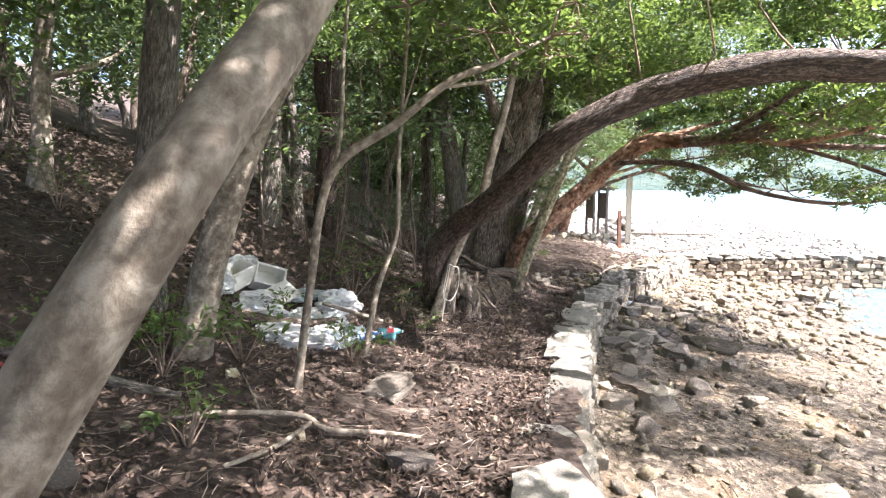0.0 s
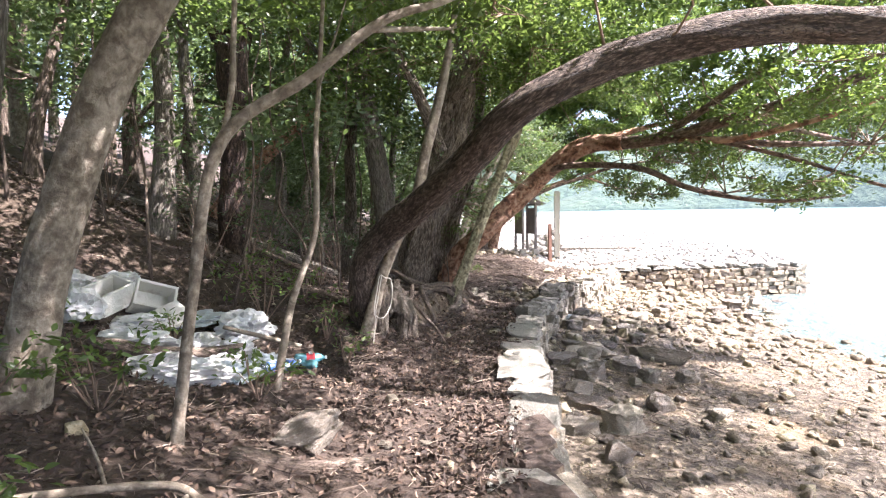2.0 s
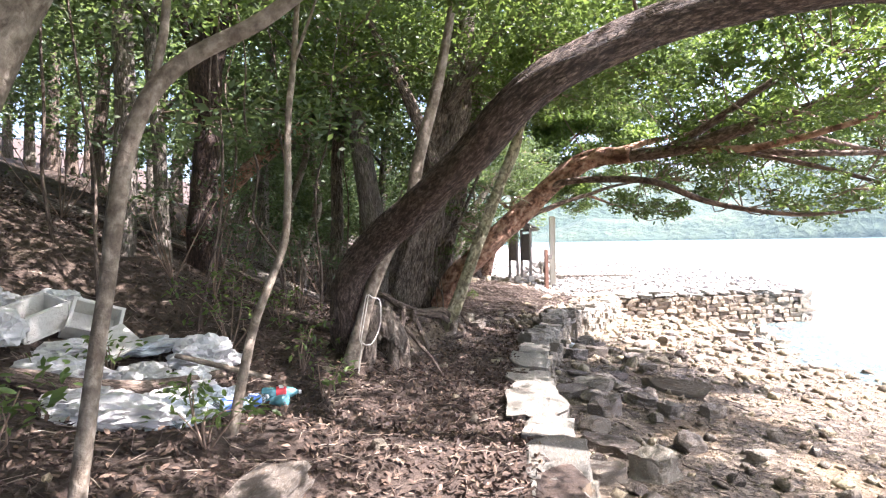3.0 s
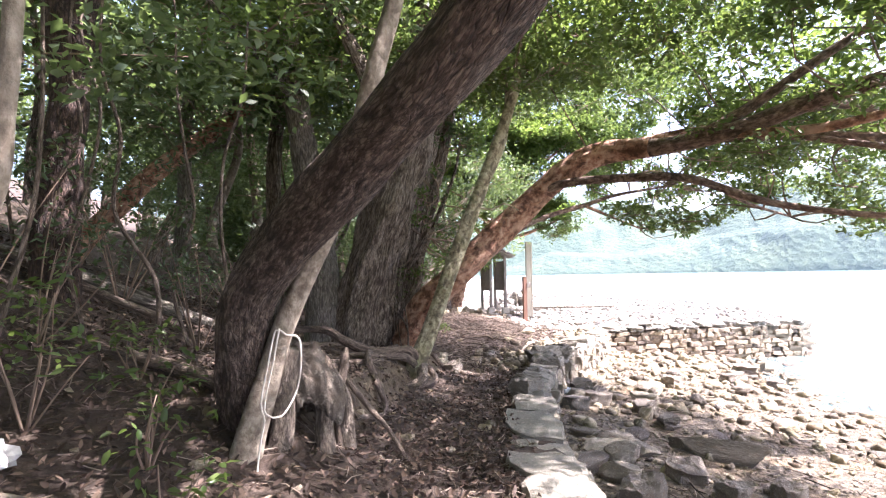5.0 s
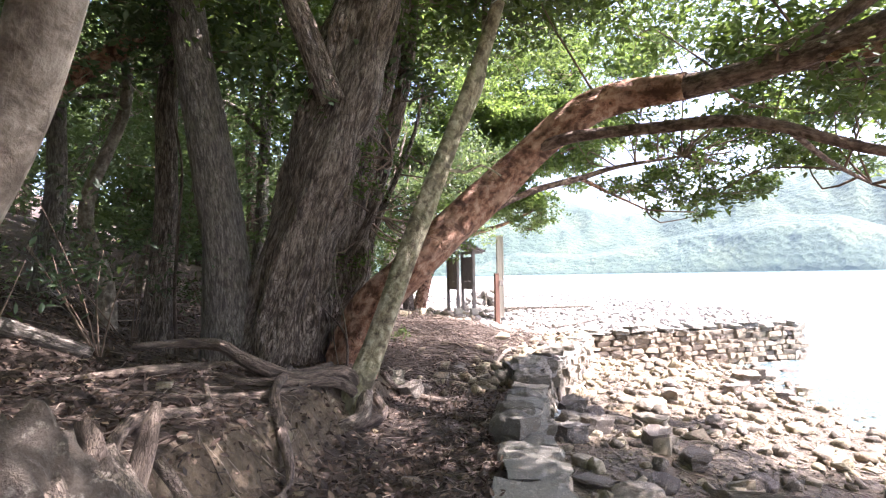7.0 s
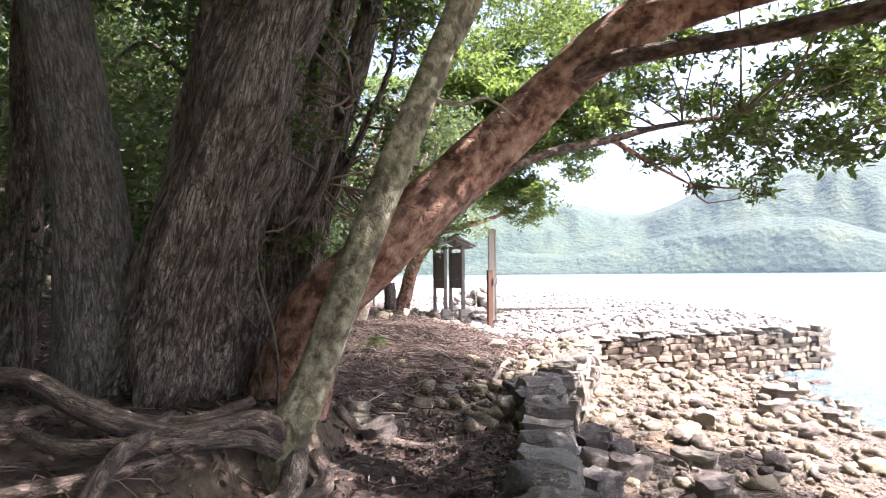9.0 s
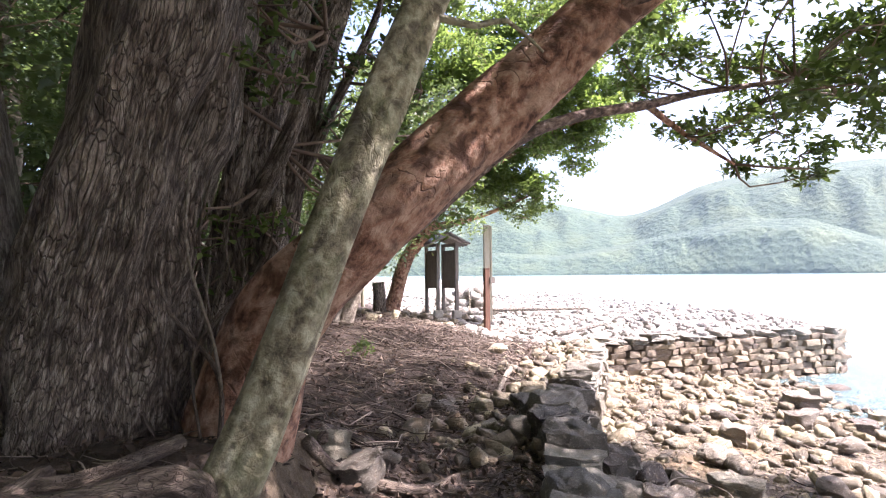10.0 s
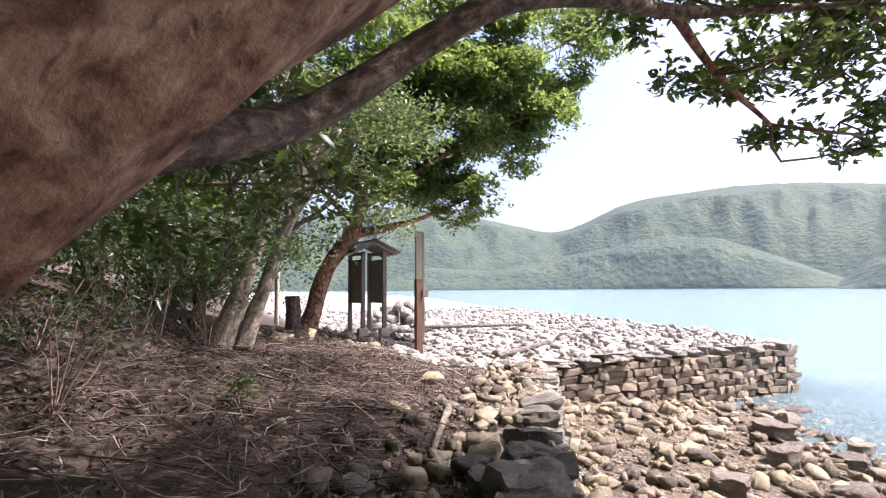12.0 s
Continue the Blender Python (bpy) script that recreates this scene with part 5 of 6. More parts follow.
course_wall(quay, 8.5, 15.5, 18.6, -1.95, -0.84, rk)
course_wall(quay, 18.7, 22.5, 15.75, -2.0, -0.85, rk, along="y")
x = 8.4
while x < 15.4:
    l = rk.uniform(0.22, 0.6)
    place_stone(COPES[int(rk.integers(10))], quay, (x + l / 2, 18.85 + rk.normal() * 0.08, -0.8 + rk.normal() * 0.03), (l, rk.uniform(0.35, 0.6), rk.uniform(0.11, 0.18)), (rk.normal() * 0.06, rk.normal() * 0.06, rk.normal() * 0.15))
    x += l
for z in (-0.9, -1.18, -1.46, -1.74):
    place_stone(BLOCKS[int(rk.integers(12))], quay, (15.5, 18.8, z), (0.5, 0.5, 0.3), (0, 0, rk.normal() * 0.08))


# ---- roots, rope and bank ----
def root_thing(name, label, pts, mat=None, sides=12, **kw):
    """A single exposed root or stick as a thing of its own."""
    if name == "exposed_root":
        pts = [(p[0] + 0.06 * math.sin(31 * p[1]), p[1] + 0.06 * math.sin(27 * p[0]), p[2] - 0.01, p[3] * 0.72) for p in pts]
    V, F, b = tube(pts, sides, 0.06, **kw)
    return tagged(put(name, fast_mesh(name, V, F, mat or M_ROOT, True, {"bark": ("FLOAT_VECTOR", b)})), label, "root" if "root" in name else "branch", "exposed roots" if "root" in name else "fallen branches")


def on(x, y, r, up=0.0):
    return (x, y, gz(x, y) + up, r)


plate = empty("root_plate", (0.25, 7.65, gz(0.25, 7.65)), "pale hollow root plate with hanging roots under the arching tree", "root")
M_PALEROOT = bark("bark_paleroot", (0.07, 0.052, 0.038), (0.18, 0.142, 0.105), (0.32, 0.265, 0.2), ridge=20, strength=0.9, patch=0.5, along=0.35)
M_OLDROOT = stone_mat("root_wood", (0.085, 0.066, 0.048), (0.125, 0.1, 0.074), (0.16, 0.13, 0.098), rust=0.15, scale=1.6)
bm = bmesh.new()
bmesh.ops.create_icosphere(bm, subdivisions=5, radius=1.0)
bmesh.ops.delete(bm, geom=[v for v in bm.verts if v.co.z < -0.12 + 0.2 * math.sin(3.0 * math.atan2(v.co.y, v.co.x))], context="VERTS")
for v in bm.verts:
    q = v.co.copy()
    rim = 1 + 0.2 * noise.noise(q * 2.2) + 0.16 * noise.noise(Vector((q.x * 7, q.y * 7, q.z * 1.6))) + 0.05 * noise.noise(Vector((q.x * 22, q.y * 22, q.z * 4)))
    v.co = Vector((0.22 * q.x * rim - 0.1 * max(q.z, 0), 0.22 * q.y * rim - 0.16 * max(q.z, 0), 0.42 * q.z * rim))
bmesh.ops.solidify(bm, geom=bm.faces[:], thickness=0.04)
cap = part("hollow_stump", bm, M_OLDROOT, plate, smooth=True)
cap.location = (0.02, 0.22, 0.22)
for a in ([(0.14, 7.58, 0.5, 0.075), (0.1, 7.62, 0.25, 0.085), (0.1, 7.6, 0.0, 0.07), (0.06, 7.52, -0.3, 0.09)],
          [(0.3, 7.74, 0.3, 0.075), (0.36, 7.78, 0.1, 0.06), (0.35, 7.72, -0.1, 0.055), (0.36, 7.66, -0.35, 0.08)],
          [(0.36, 7.95, 0.28, 0.08), (0.48, 8.02, 0.05, 0.07), (0.5, 8.05, -0.4, 0.09)],
          [(0.2, 8.1, 0.3, 0.1), (0.16, 8.2, 0.0, 0.1), (0.1, 8.25, -0.4, 0.12)]):
    limb("buttress", a, M_PALEROOT, plate, 20, 0.04, lump=0.2, ridge=0.08, seed=a[0][0] * 9)
for a in ([(0.33, 8.0, 0.4, 0.018), (0.38, 7.95, 0.3, 0.038), (0.37, 7.85, 0.08, 0.024), (0.4, 7.75, -0.1, 0.02), (0.46, 7.62, -0.4, 0.02)],
          [(0.52, 8.1, 0.42, 0.012), (0.5, 8.05, 0.3, 0.036), (0.46, 8.0, 0.05, 0.03), (0.47, 7.95, -0.4, 0.03)],
          [(0.5, 8.2, 0.2, 0.02), (0.68, 8.1, -0.02, 0.022), (0.82, 8.0, -0.18, 0.018), (0.95, 7.85, -0.4, 0.012)],
          [(-0.1, 7.9, 0.0, 0.09), (-0.35, 8.0, -0.02, 0.07), (-0.75, 8.1, 0.02, 0.05), (-1.2, 8.3, 0.0, 0.03)]):
    limb("hanging_root", a, M_ROOT, plate, 10, 0.04, lump=0.25, seed=a[0][0])
M_ROPE = plain("rope", (0.62, 0.58, 0.5), 0.8, var=0.15, scale=30)
ROPE = [(0.1, 7.4, 0.64), (0.06, 7.4, 0.42), (0.02, 7.38, 0.22), (0.03, 7.37, 0.15), (0.11, 7.38, 0.13), (0.19, 7.42, 0.25), (0.22, 7.46, 0.4), (0.21, 7.46, 0.57), (0.14, 7.41, 0.6), (0.08, 7.4, 0.63), (0.04, 7.39, 0.45), (0.0, 7.37, 0.22), (0.02, 7.36, 0.12), (0.0, 7.34, 0.0), (-0.02, 7.3, -0.2)]
V, F, b = tube([(*q, 0.0052) for q in ROPE], 8, 0.03)
tagged(put("rope", fast_mesh("rope", V, F, M_ROPE, True)), "weathered white rope looped round the root plate", "rope")

rr = np.random.default_rng(91)
root_thing("exposed_root", "pale sunlit root foot turning along the path", [(1.62, 11.05, -0.2, 0.09), (1.64, 10.9, -0.34, 0.1), (1.5, 10.82, -0.4, 0.1), (1.3, 10.8, -0.44, 0.08), (1.12, 10.8, -0.52, 0.05)], M_PALEROOT, lump=0.15, seed=3)
root_thing("exposed_root", "thick pale root running back from the slim trunk", [(1.52, 11.05, -0.12, 0.1), (1.4, 10.95, 0.0, 0.075), (1.1, 10.9, -0.02, 0.08), (0.86, 10.9, 0.06, 0.085), (0.6, 10.9, 0.2, 0.075), (0.42, 10.95, 0.28, 0.07), (0.1, 11.0, 0.3, 0.06), (-0.3, 11.0, 0.3, 0.04)], M_ROOT, lump=0.15, seed=5)
for pts in ([on(1.62, 11.2, 0.07, 0.0), on(1.35, 11.0, 0.07, 0.1), on(1.0, 10.75, 0.065, 0.03), on(0.7, 10.7, 0.06, 0.03), on(0.35, 10.9, 0.05, 0.02), on(-0.1, 10.8, 0.04)],
            [on(1.1, 10.7, 0.05, 0.02), on(0.8, 10.3, 0.05, 0.03), on(0.4, 10.1, 0.04, 0.02), on(0.0, 10.2, 0.03)],
            [(1.72, 11.15, -0.28, 0.06), (1.72, 11.0, -0.42, 0.06), (1.55, 10.9, -0.46, 0.06), (1.35, 10.85, -0.45, 0.045)],
            [on(1.3, 11.6, 0.05, 0.03), on(1.0, 11.0, 0.045, 0.06), on(0.6, 11.2, 0.04, 0.03), on(0.3, 11.3, 0.03)],
            [on(1.9, 12.0, 0.05, 0.03), on(2.2, 12.1, 0.05, 0.07), on(2.5, 12.0, 0.045, 0.03), on(2.9, 12.2, 0.03, 0.02), on(3.2, 12.3, 0.02)],
            [on(2.0, 12.2, 0.05, 0.03), on(2.1, 12.6, 0.04, 0.05), on(2.5, 12.8, 0.03, 0.02)],
            [on(0.5, 11.4, 0.07, 0.03), on(0.2, 10.9, 0.06, 0.06), on(-0.2, 10.4, 0.05, 0.04), on(-0.7, 10.0, 0.03)],
            [on(0.9, 11.2, 0.06, 0.05), on(0.8, 10.2, 0.05, 0.05), on(0.9, 9.4, 0.04, 0.03), on(0.6, 8.8, 0.03)],
            [on(-0.1, 7.9, 0.08, 0.06), on(-0.6, 8.2, 0.07, 0.06), on(-1.2, 8.6, 0.06, 0.03), on(-2.0, 8.9, 0.04)],
            [on(0.3, 8.3, 0.05, 0.03), on(0.2, 9.0, 0.045, 0.06), on(0.5, 9.7, 0.04, 0.03), on(0.3, 10.4, 0.03)],
            [on(-1.2, 10.6, 0.07, 0.05), on(-2.4, 10.4, 0.06, 0.08), on(-3.6, 10.9, 0.05, 0.04)]):
    root_thing("exposed_root", "gnarled brown root snaking over the bank", pts, lump=0.22, ridge=0.06, seed=pts[0][0])

rv = np.random.default_rng(17)
for i in range(20):
    x, y = rv.uniform(1.25, 1.62), rv.uniform(11.6, 12.3)
    h, dx, dy = rv.uniform(0.6, 1.8), rv.normal() * 0.2 + 0.1, rv.normal() * 0.2
    z, r = gz(x, y), rv.uniform(0.006, 0.014)
    root_thing("vine", "thin dry vine stem climbing among old trunks", [(x, y, z - 0.05, r), (x + dx * 0.3 + rv.normal() * 0.05, y + dy * 0.3, z + h * 0.35, r), (x + dx * 0.8 + rv.normal() * 0.06, y + dy * 0.7, z + h * 0.7, r * 0.8), (x + dx, y + dy, z + h, r * 0.5)], M_SMOOTH if i % 3 == 0 else M_ROOT, 6)
for x, y, h in ((-1.6, 9.2, 2.6), (-1.0, 10.2, 2.8), (-2.2, 9.9, 3.0), (-0.5, 9.3, 2.2), (-3.0, 11.0, 3.2), (-0.2, 12.6, 3.0), (-2.6, 7.8, 2.4), (-3.3, 8.4, 2.8), (-0.9, 8.6, 2.0), (-4.2, 8.0, 3.0), (-1.7, 7.9, 2.2)):
    z, h = gz(x, y), h + 1.8
    a, b = rv.normal() * 0.18, rv.normal() * 0.18
    root_thing("thin_stem", "thin bare woodland stem standing in shade", [(x, y, z - 0.05, 0.024)] + [(x + a * q * 2.2 + rv.normal() * 0.09, y + b * q + rv.normal() * 0.09, z + h * q, 0.022 - 0.016 * q) for q in (0.15, 0.3, 0.45, 0.6, 0.8, 1.0)], M_ROOT, 8, lump=0.1)

# fallen branches
root_thing("fallen_branch", "bleached crooked branch lying across the litter", [on(-1.75, 3.35, 0.012, 0.03), on(-1.48, 3.55, 0.018, 0.05), on(-1.06, 3.8, 0.02, 0.05), on(-0.8, 3.62, 0.022, 0.06), on(-0.45, 3.78, 0.02, 0.05), on(-0.17, 3.84, 0.014, 0.04)], M_SMOOTH, 10, lump=0.2)
root_thing("fallen_branch", "bleached stub of a fallen branch", [on(-0.95, 3.7, 0.016, 0.05), on(-1.05, 3.2, 0.018, 0.04), on(-1.2, 2.8, 0.014, 0.05)], M_SMOOTH, 8, lump=0.2)
root_thing("fallen_branch", "short pale twig rising from a fallen branch", [on(-1.3, 3.68, 0.01, 0.06), on(-1.42, 3.85, 0.008, 0.14), on(-1.5, 3.9, 0.004, 0.24)], M_SMOOTH, 6)
root_thing("fallen_branch", "grey rotten log among the undergrowth", [on(-3.4, 3.7, 0.05, 0.03), on(-2.6, 3.8, 0.045, 0.04), on(-1.9, 3.75, 0.03, 0.03)], M_GREY, 10, lump=0.2)
root_thing("fallen_branch", "dark rotting log half sunk in litter", [on(-0.9, 4.35, 0.06, 0.01), on(-0.5, 4.3, 0.055, 0.02), on(-0.05, 4.45, 0.04, 0.0)], M_ROOT, 10, lump=0.3, ridge=0.15)
root_thing("fallen_branch", "long grey log lying along the slope", [on(-4.6, 10.3, 0.08, 0.05), on(-2.6, 10.9, 0.08, 0.06), on(-0.6, 11.2, 0.06, 0.05)], M_GREY, 12, lump=0.15)
root_thing("fallen_branch", "forked bleached driftwood stick on the path edge", [on(4.3, 14.6, 0.03, 0.03), on(4.75, 15.3, 0.035, 0.05), on(5.1, 15.9, 0.04, 0.05), on(5.25, 16.4, 0.03, 0.06)], M_SMOOTH, 10, lump=0.2)
root_thing("fallen_branch", "bleached stick lying across the wall", [on(5.0, 14.4, 0.02, 0.08), on(5.05, 14.0, 0.026, 0.1), on(4.85, 13.4, 0.03, 0.12), on(4.8, 13.0, 0.02, 0.1)], M_SMOOTH, 10, lump=0.2)
root_thing("fallen_branch", "thin pale root trailing over the shingle", [on(5.0, 12.5, 0.008, 0.02), on(5.2, 12.9, 0.009, 0.1), on(5.5, 13.0, 0.008, 0.14), on(5.7, 12.7, 0.006, 0.1), on(5.5, 12.4, 0.005, 0.02)], M_SMOOTH, 6)
root_thing("fallen_branch", "straight driftwood pole on the quay", [on(9.0, 26, 0.05, 0.2), on(11, 25.4, 0.05, 0.2), on(12.6, 25.2, 0.04, 0.2)], M_GREY, 8)
root_thing("fallen_branch", "weathered plank lying on the quay edge", [on(8.0, 19.6, 0.06, 0.1), on(9.0, 20.2, 0.06, 0.12), on(10.2, 21.0, 0.05, 0.12)], M_GREY, 8)

root_thing("fallen_branch", "dark rotten log lying through the rubbish heap", [on(-2.3, 5.75, 0.05, 0.08), on(-1.8, 5.8, 0.055, 0.1), on(-1.45, 6.0, 0.045, 0.12), on(-1.1, 6.6, 0.04, 0.14)], M_ROOT, 10, lump=0.3, ridge=0.1)
root_thing("fallen_branch", "bare grey stick lying across the rubbish heap", [on(-1.5, 6.6, 0.02, 0.2), on(-1.1, 6.55, 0.024, 0.2), on(-0.75, 6.6, 0.02, 0.12)], M_SMOOTH, 8, lump=0.2)

# litter: dead leaves and twigs
n = 105000
y = 0.8 + 22 * rr.uniform(size=n) ** 1.6
x = wall_x(y) - 0.25 - 8.5 * rr.uniform(size=n) ** 1.35
keep = (x < wall_x(y) - 0.4 + 0.16 * vnoise(y * 2.2, y * 0.3, 6)) | (rr.uniform(size=n) < 0.35)
keep &= rr.uniform(size=n) < 0.35 + 0.65 * (vnoise(x * 1.5, y * 1.5, 11) > -0.35)
x, y = x[keep], y[keep]
C = np.stack([x, y, ground_z(x, y) + rr.uniform(0.0, 0.025, len(x))], -1)
V, F = leaf_arrays(C, 0.055, rr, flat=0.45, narrow=0.4)
tagged(put("leaf_litter", fast_mesh("leaf_litter", V, F, M_LITTER)), "brown dead leaves covering the forest floor", "leaf litter", kind="stuff")


def sticks(name, label, P, length, radius, rng, mat, lift=0.02):
    """Loose sticks, each a bent three-sided rod, in one mesh of kind stuff."""
    n = len(P)
    a = rng.uniform(0, 2 * np.pi, n)
    L = length * rng.uniform(0.3, 1.3, n)
    d = np.stack([np.cos(a), np.sin(a), np.zeros(n)], -1)
    pts = []
    for q in (-0.5, 0.0, 0.5):
        p = P + d * (L * q)[:, None]
        p[:, :2] += rng.normal(size=(n, 2)) * (L * 0.06)[:, None]
        p[:, 2] = ground_z(p[:, 0], p[:, 1]) + lift * rng.uniform(0.2, 1.6, n)
        pts.append(p)
    sd = np.stack([-np.sin(a), np.cos(a), np.zeros(n)], -1)
    up = np.array([0, 0, 1.0])
    R = (radius * rng.uniform(0.5, 1.4, n))[:, None]
    V = []
    for i, p in enumerate(pts):
        f = (1.0, 0.85, 0.45)[i]
        V += [p + sd * R * f, p - sd * R * f * 0.5 + up * R * f * 0.87, p - sd * R * f * 0.5 - up * R * f * 0.87]
    V = np.stack(V, 1).reshape(-1, 3)
    o = np.arange(n)[:, None] * 9
    F = np.concatenate([o + np.array([[i * 3 + j, i * 3 + (j + 1) % 3, i * 3 + 3 + (j + 1) % 3, i * 3 + 3 + j]]) for i in range(2) for j in range(3)], 0)
    return tagged(put(name, fast_mesh(name, V, F, mat)), label, "twigs", kind="stuff")


k = Mat("stick_wood")
M_STICK = k.base(k.ramp(k.island(), (0.0, (0.035, 0.024, 0.017)), (0.55, (0.095, 0.069, 0.05)), (1.0, (0.33, 0.265, 0.205))), 0.85).m
n = 8500
y = 1.2 + 18 * rr.uniform(size=n) ** 1.2
x = wall_x(y) - 0.45 - 7 * rr.uniform(size=n) ** 1.3
sticks("fallen_twigs", "thin brown twigs scattered over the path", np.stack([x, y, 0 * x], -1), 0.2, 0.004, rr, M_STICK)
n = 1700
y = rr.uniform(12.4, 24.0, n)
x = wall_x(y) - 1.5 - np.abs(rr.normal(size=n)) * 2.6
sticks("brushwood", "tangled dry brushwood beside the path", np.stack([x, y, 0 * x], -1), 0.5, 0.006, rr, M_STICK, 0.08)
n = 500
y = rr.uniform(3, 17, n)
x = wall_x(y) + rr.uniform(0.1, 5, n)
sticks("shore_twigs", "bits of driftwood among the shingle", np.stack([x, y, 0 * x], -1), 0.25, 0.006, rr, M_STICK, 0.04)


# ---- small helpers for made things ----
def box_bm(sx, sy, sz, at=(0, 0, 0), bevel=0.0, rot=None):
    bm = bmesh.new()
    bmesh.ops.create_cube(bm, size=1.0)
    bmesh.ops.scale(bm, vec=(sx, sy, sz), verts=bm.verts)
    if bevel:
        bmesh.ops.bevel(bm, geom=bm.edges[:], offset=bevel, segments=2, affect="EDGES")
    if rot is not None:
        bmesh.ops.rotate(bm, cent=(0, 0, 0), matrix=Euler(rot).to_matrix(), verts=bm.verts)
    bmesh.ops.translate(bm, vec=at, verts=bm.verts)
    return bm


def lathe_bm(profile, sides=20):
    """A turned body from (radius, height) pairs."""
    bm = bmesh.new()
    rings = []
    for r, z in profile:
        rings.append([bm.verts.new((r * math.cos(6.28318 * i / sides), r * math.sin(6.28318 * i / sides), z)) for i in range(sides)])
    for a, b in zip(rings, rings[1:]):
        for i in range(sides):
            bm.faces.new((a[i], a[(i + 1) % sides], b[(i + 1) % sides], b[i]))
    bm.faces.new(rings[-1])
    bm.faces.new(list(reversed(rings[0])))
    return bm


# ---- the old gate and posts ----
M_OLDWOOD = wood_mat("old_wood", (0.1, 0.085, 0.072), (0.34, 0.3, 0.255))
M_BROWNWOOD = wood_mat("brown_wood", (0.1, 0.045, 0.03), (0.26, 0.14, 0.09))
M_PALEWOOD = wood_mat("pale_wood", (0.3, 0.27, 0.2), (0.5, 0.46, 0.36))
M_TIN = plain("roof_tin", (0.16, 0.14, 0.13), 0.6, var=0.35)
M_CONC = plain("concrete", (0.4, 0.37, 0.3), 0.9)
g0 = -0.55
gate = empty("shelter", (6.9, 24.2, g0), "weathered roofed timber gate standing on stone footings", "gate")
for dx, dy, w in ((0.42, -0.45, 0.14), (-0.28, -0.2, 0.13), (0.22, 0.6, 0.13), (-0.46, 0.75, 0.13)):
    part("post", box_bm(w, w, 2.1, (dx, dy, 1.1), 0.008), M_OLDWOOD, gate)
for a, b in (((0.42, -0.45), (0.22, 0.6)), ((-0.28, -0.2), (-0.46, 0.75))):
    mx_, my_ = (a[0] + b[0]) / 2, (a[1] + b[1]) / 2
    ang = math.atan2(b[1] - a[1], b[0] - a[0])
    for zi in range(4):
        part("board", box_bm(0.95, 0.03, 0.283, (mx_, my_, 0.95 + zi * 0.285), 0.004, (0, 0, ang)), M_OLDWOOD, gate)
    part("rail", box_bm(1.2, 0.09, 0.09, (mx_, my_, 2.1), 0.006, (0, 0, ang)), M_OLDWOOD, gate)
for sx in (-1, 1):
    part("roof_slope", box_bm(0.95, 1.7, 0.05, (sx * 0.42, 0.15, 2.28), 0.006, (0, sx * 0.32, 0.12)), M_TIN, gate)
for i in range(5):
    for sx in (-1, 1):
        part("rafter", box_bm(0.9, 0.05, 0.06, (sx * 0.42, -0.6 + i * 0.36, 2.21), 0.004, (0, sx * 0.32, 0.12)), M_OLDWOOD, gate)
part("ridge_cap", box_bm(0.12, 1.75, 0.06, (0, 0.15, 2.44), 0.01, (0, 0, 0.12)), M_TIN, gate)
for dx, dy in ((0.42, -0.45), (-0.28, -0.2)):
    part("footing", box_bm(0.34, 0.3, 0.22, (dx, dy, 0.06), 0.02), M_CONC, gate, "pale concrete footing block")

gate.scale = (0.74, 0.74, 1.0)

sign = empty("sign_post", (6.55, 20.1, gz(6.55, 20.1)), "reddish-brown square post with a small box near its top", "post")
part("post", box_bm(0.12, 0.12, 1.65, (0, 0, 0.675), 0.008), M_BROWNWOOD, sign)
part("box", box_bm(0.13, 0.16, 0.15, (0.12, 0, 1.26), 0.01), M_OLDWOOD, sign)
part("cap", box_bm(0.125, 0.125, 0.03, (0, 0, 1.515), 0.008), M_BROWNWOOD, sign)
pole = empty("flat_pole", (7.97, 23.35, gz(7.97, 23.35)), "tall flat pale timber standing on the quay", "post")
part("plank", box_bm(0.2, 0.08, 2.9, (0, 0, 1.4), 0.01), M_PALEWOOD, pole)
part("edge_batten", box_bm(0.05, 0.1, 2.85, (0.12, 0, 1.4), 0.006), M_PALEWOOD, pole)
for x, y, h in ((9.6, 26.6, 0.7), (10.9, 28.4, 0.6), (11.5, 27.4, 0.85), (8.6, 26.4, 0.9), (6.0, 27.0, 0.9), (8.2, 27.6, 0.7)):
    root_thing("stake", "thin bleached stake standing in the rubble", [(x, y, gz(x, y) - 0.1, 0.018), (x + 0.02, y, gz(x, y) + h * 0.5, 0.016), (x - 0.02, y, gz(x, y) + h, 0.012)], M_PALEWOOD, 6)
for x, y, h, r in ((5.1, 27.6, 4.2, 0.07), (5.6, 31.0, 5.5, 0.06)):
    root_thing("far_pole", "slim grey pole beyond the gate", [(x, y, gz(x, y) - 0.2, r), (x, y, gz(x, y) + h * 0.5, r * 0.9), (x, y, gz(x, y) + h, r * 0.8)], M_PALEWOOD, 10)
stump = limb("stump", [(4.95, 24.2, gz(4.95, 24.2) - 0.1, 0.22), (4.95, 24.2, gz(4.95, 24.2) + 0.4, 0.18), (4.93, 24.2, gz(4.95, 24.2) + 0.9, 0.17)], M_FIBRE, None, 18, 0.06, lump=0.1, ridge=0.1)
tagged(stump, "grey rotten tree stump beside the leaning tree", "stump")
n = 150
C = np.array([9.2, 27.6]) + rr.normal(size=(n, 2)) * np.array([1.1, 0.6])
hz = np.exp(-((C[:, 0] - 9.0) / 1.0) ** 2) * 0.75
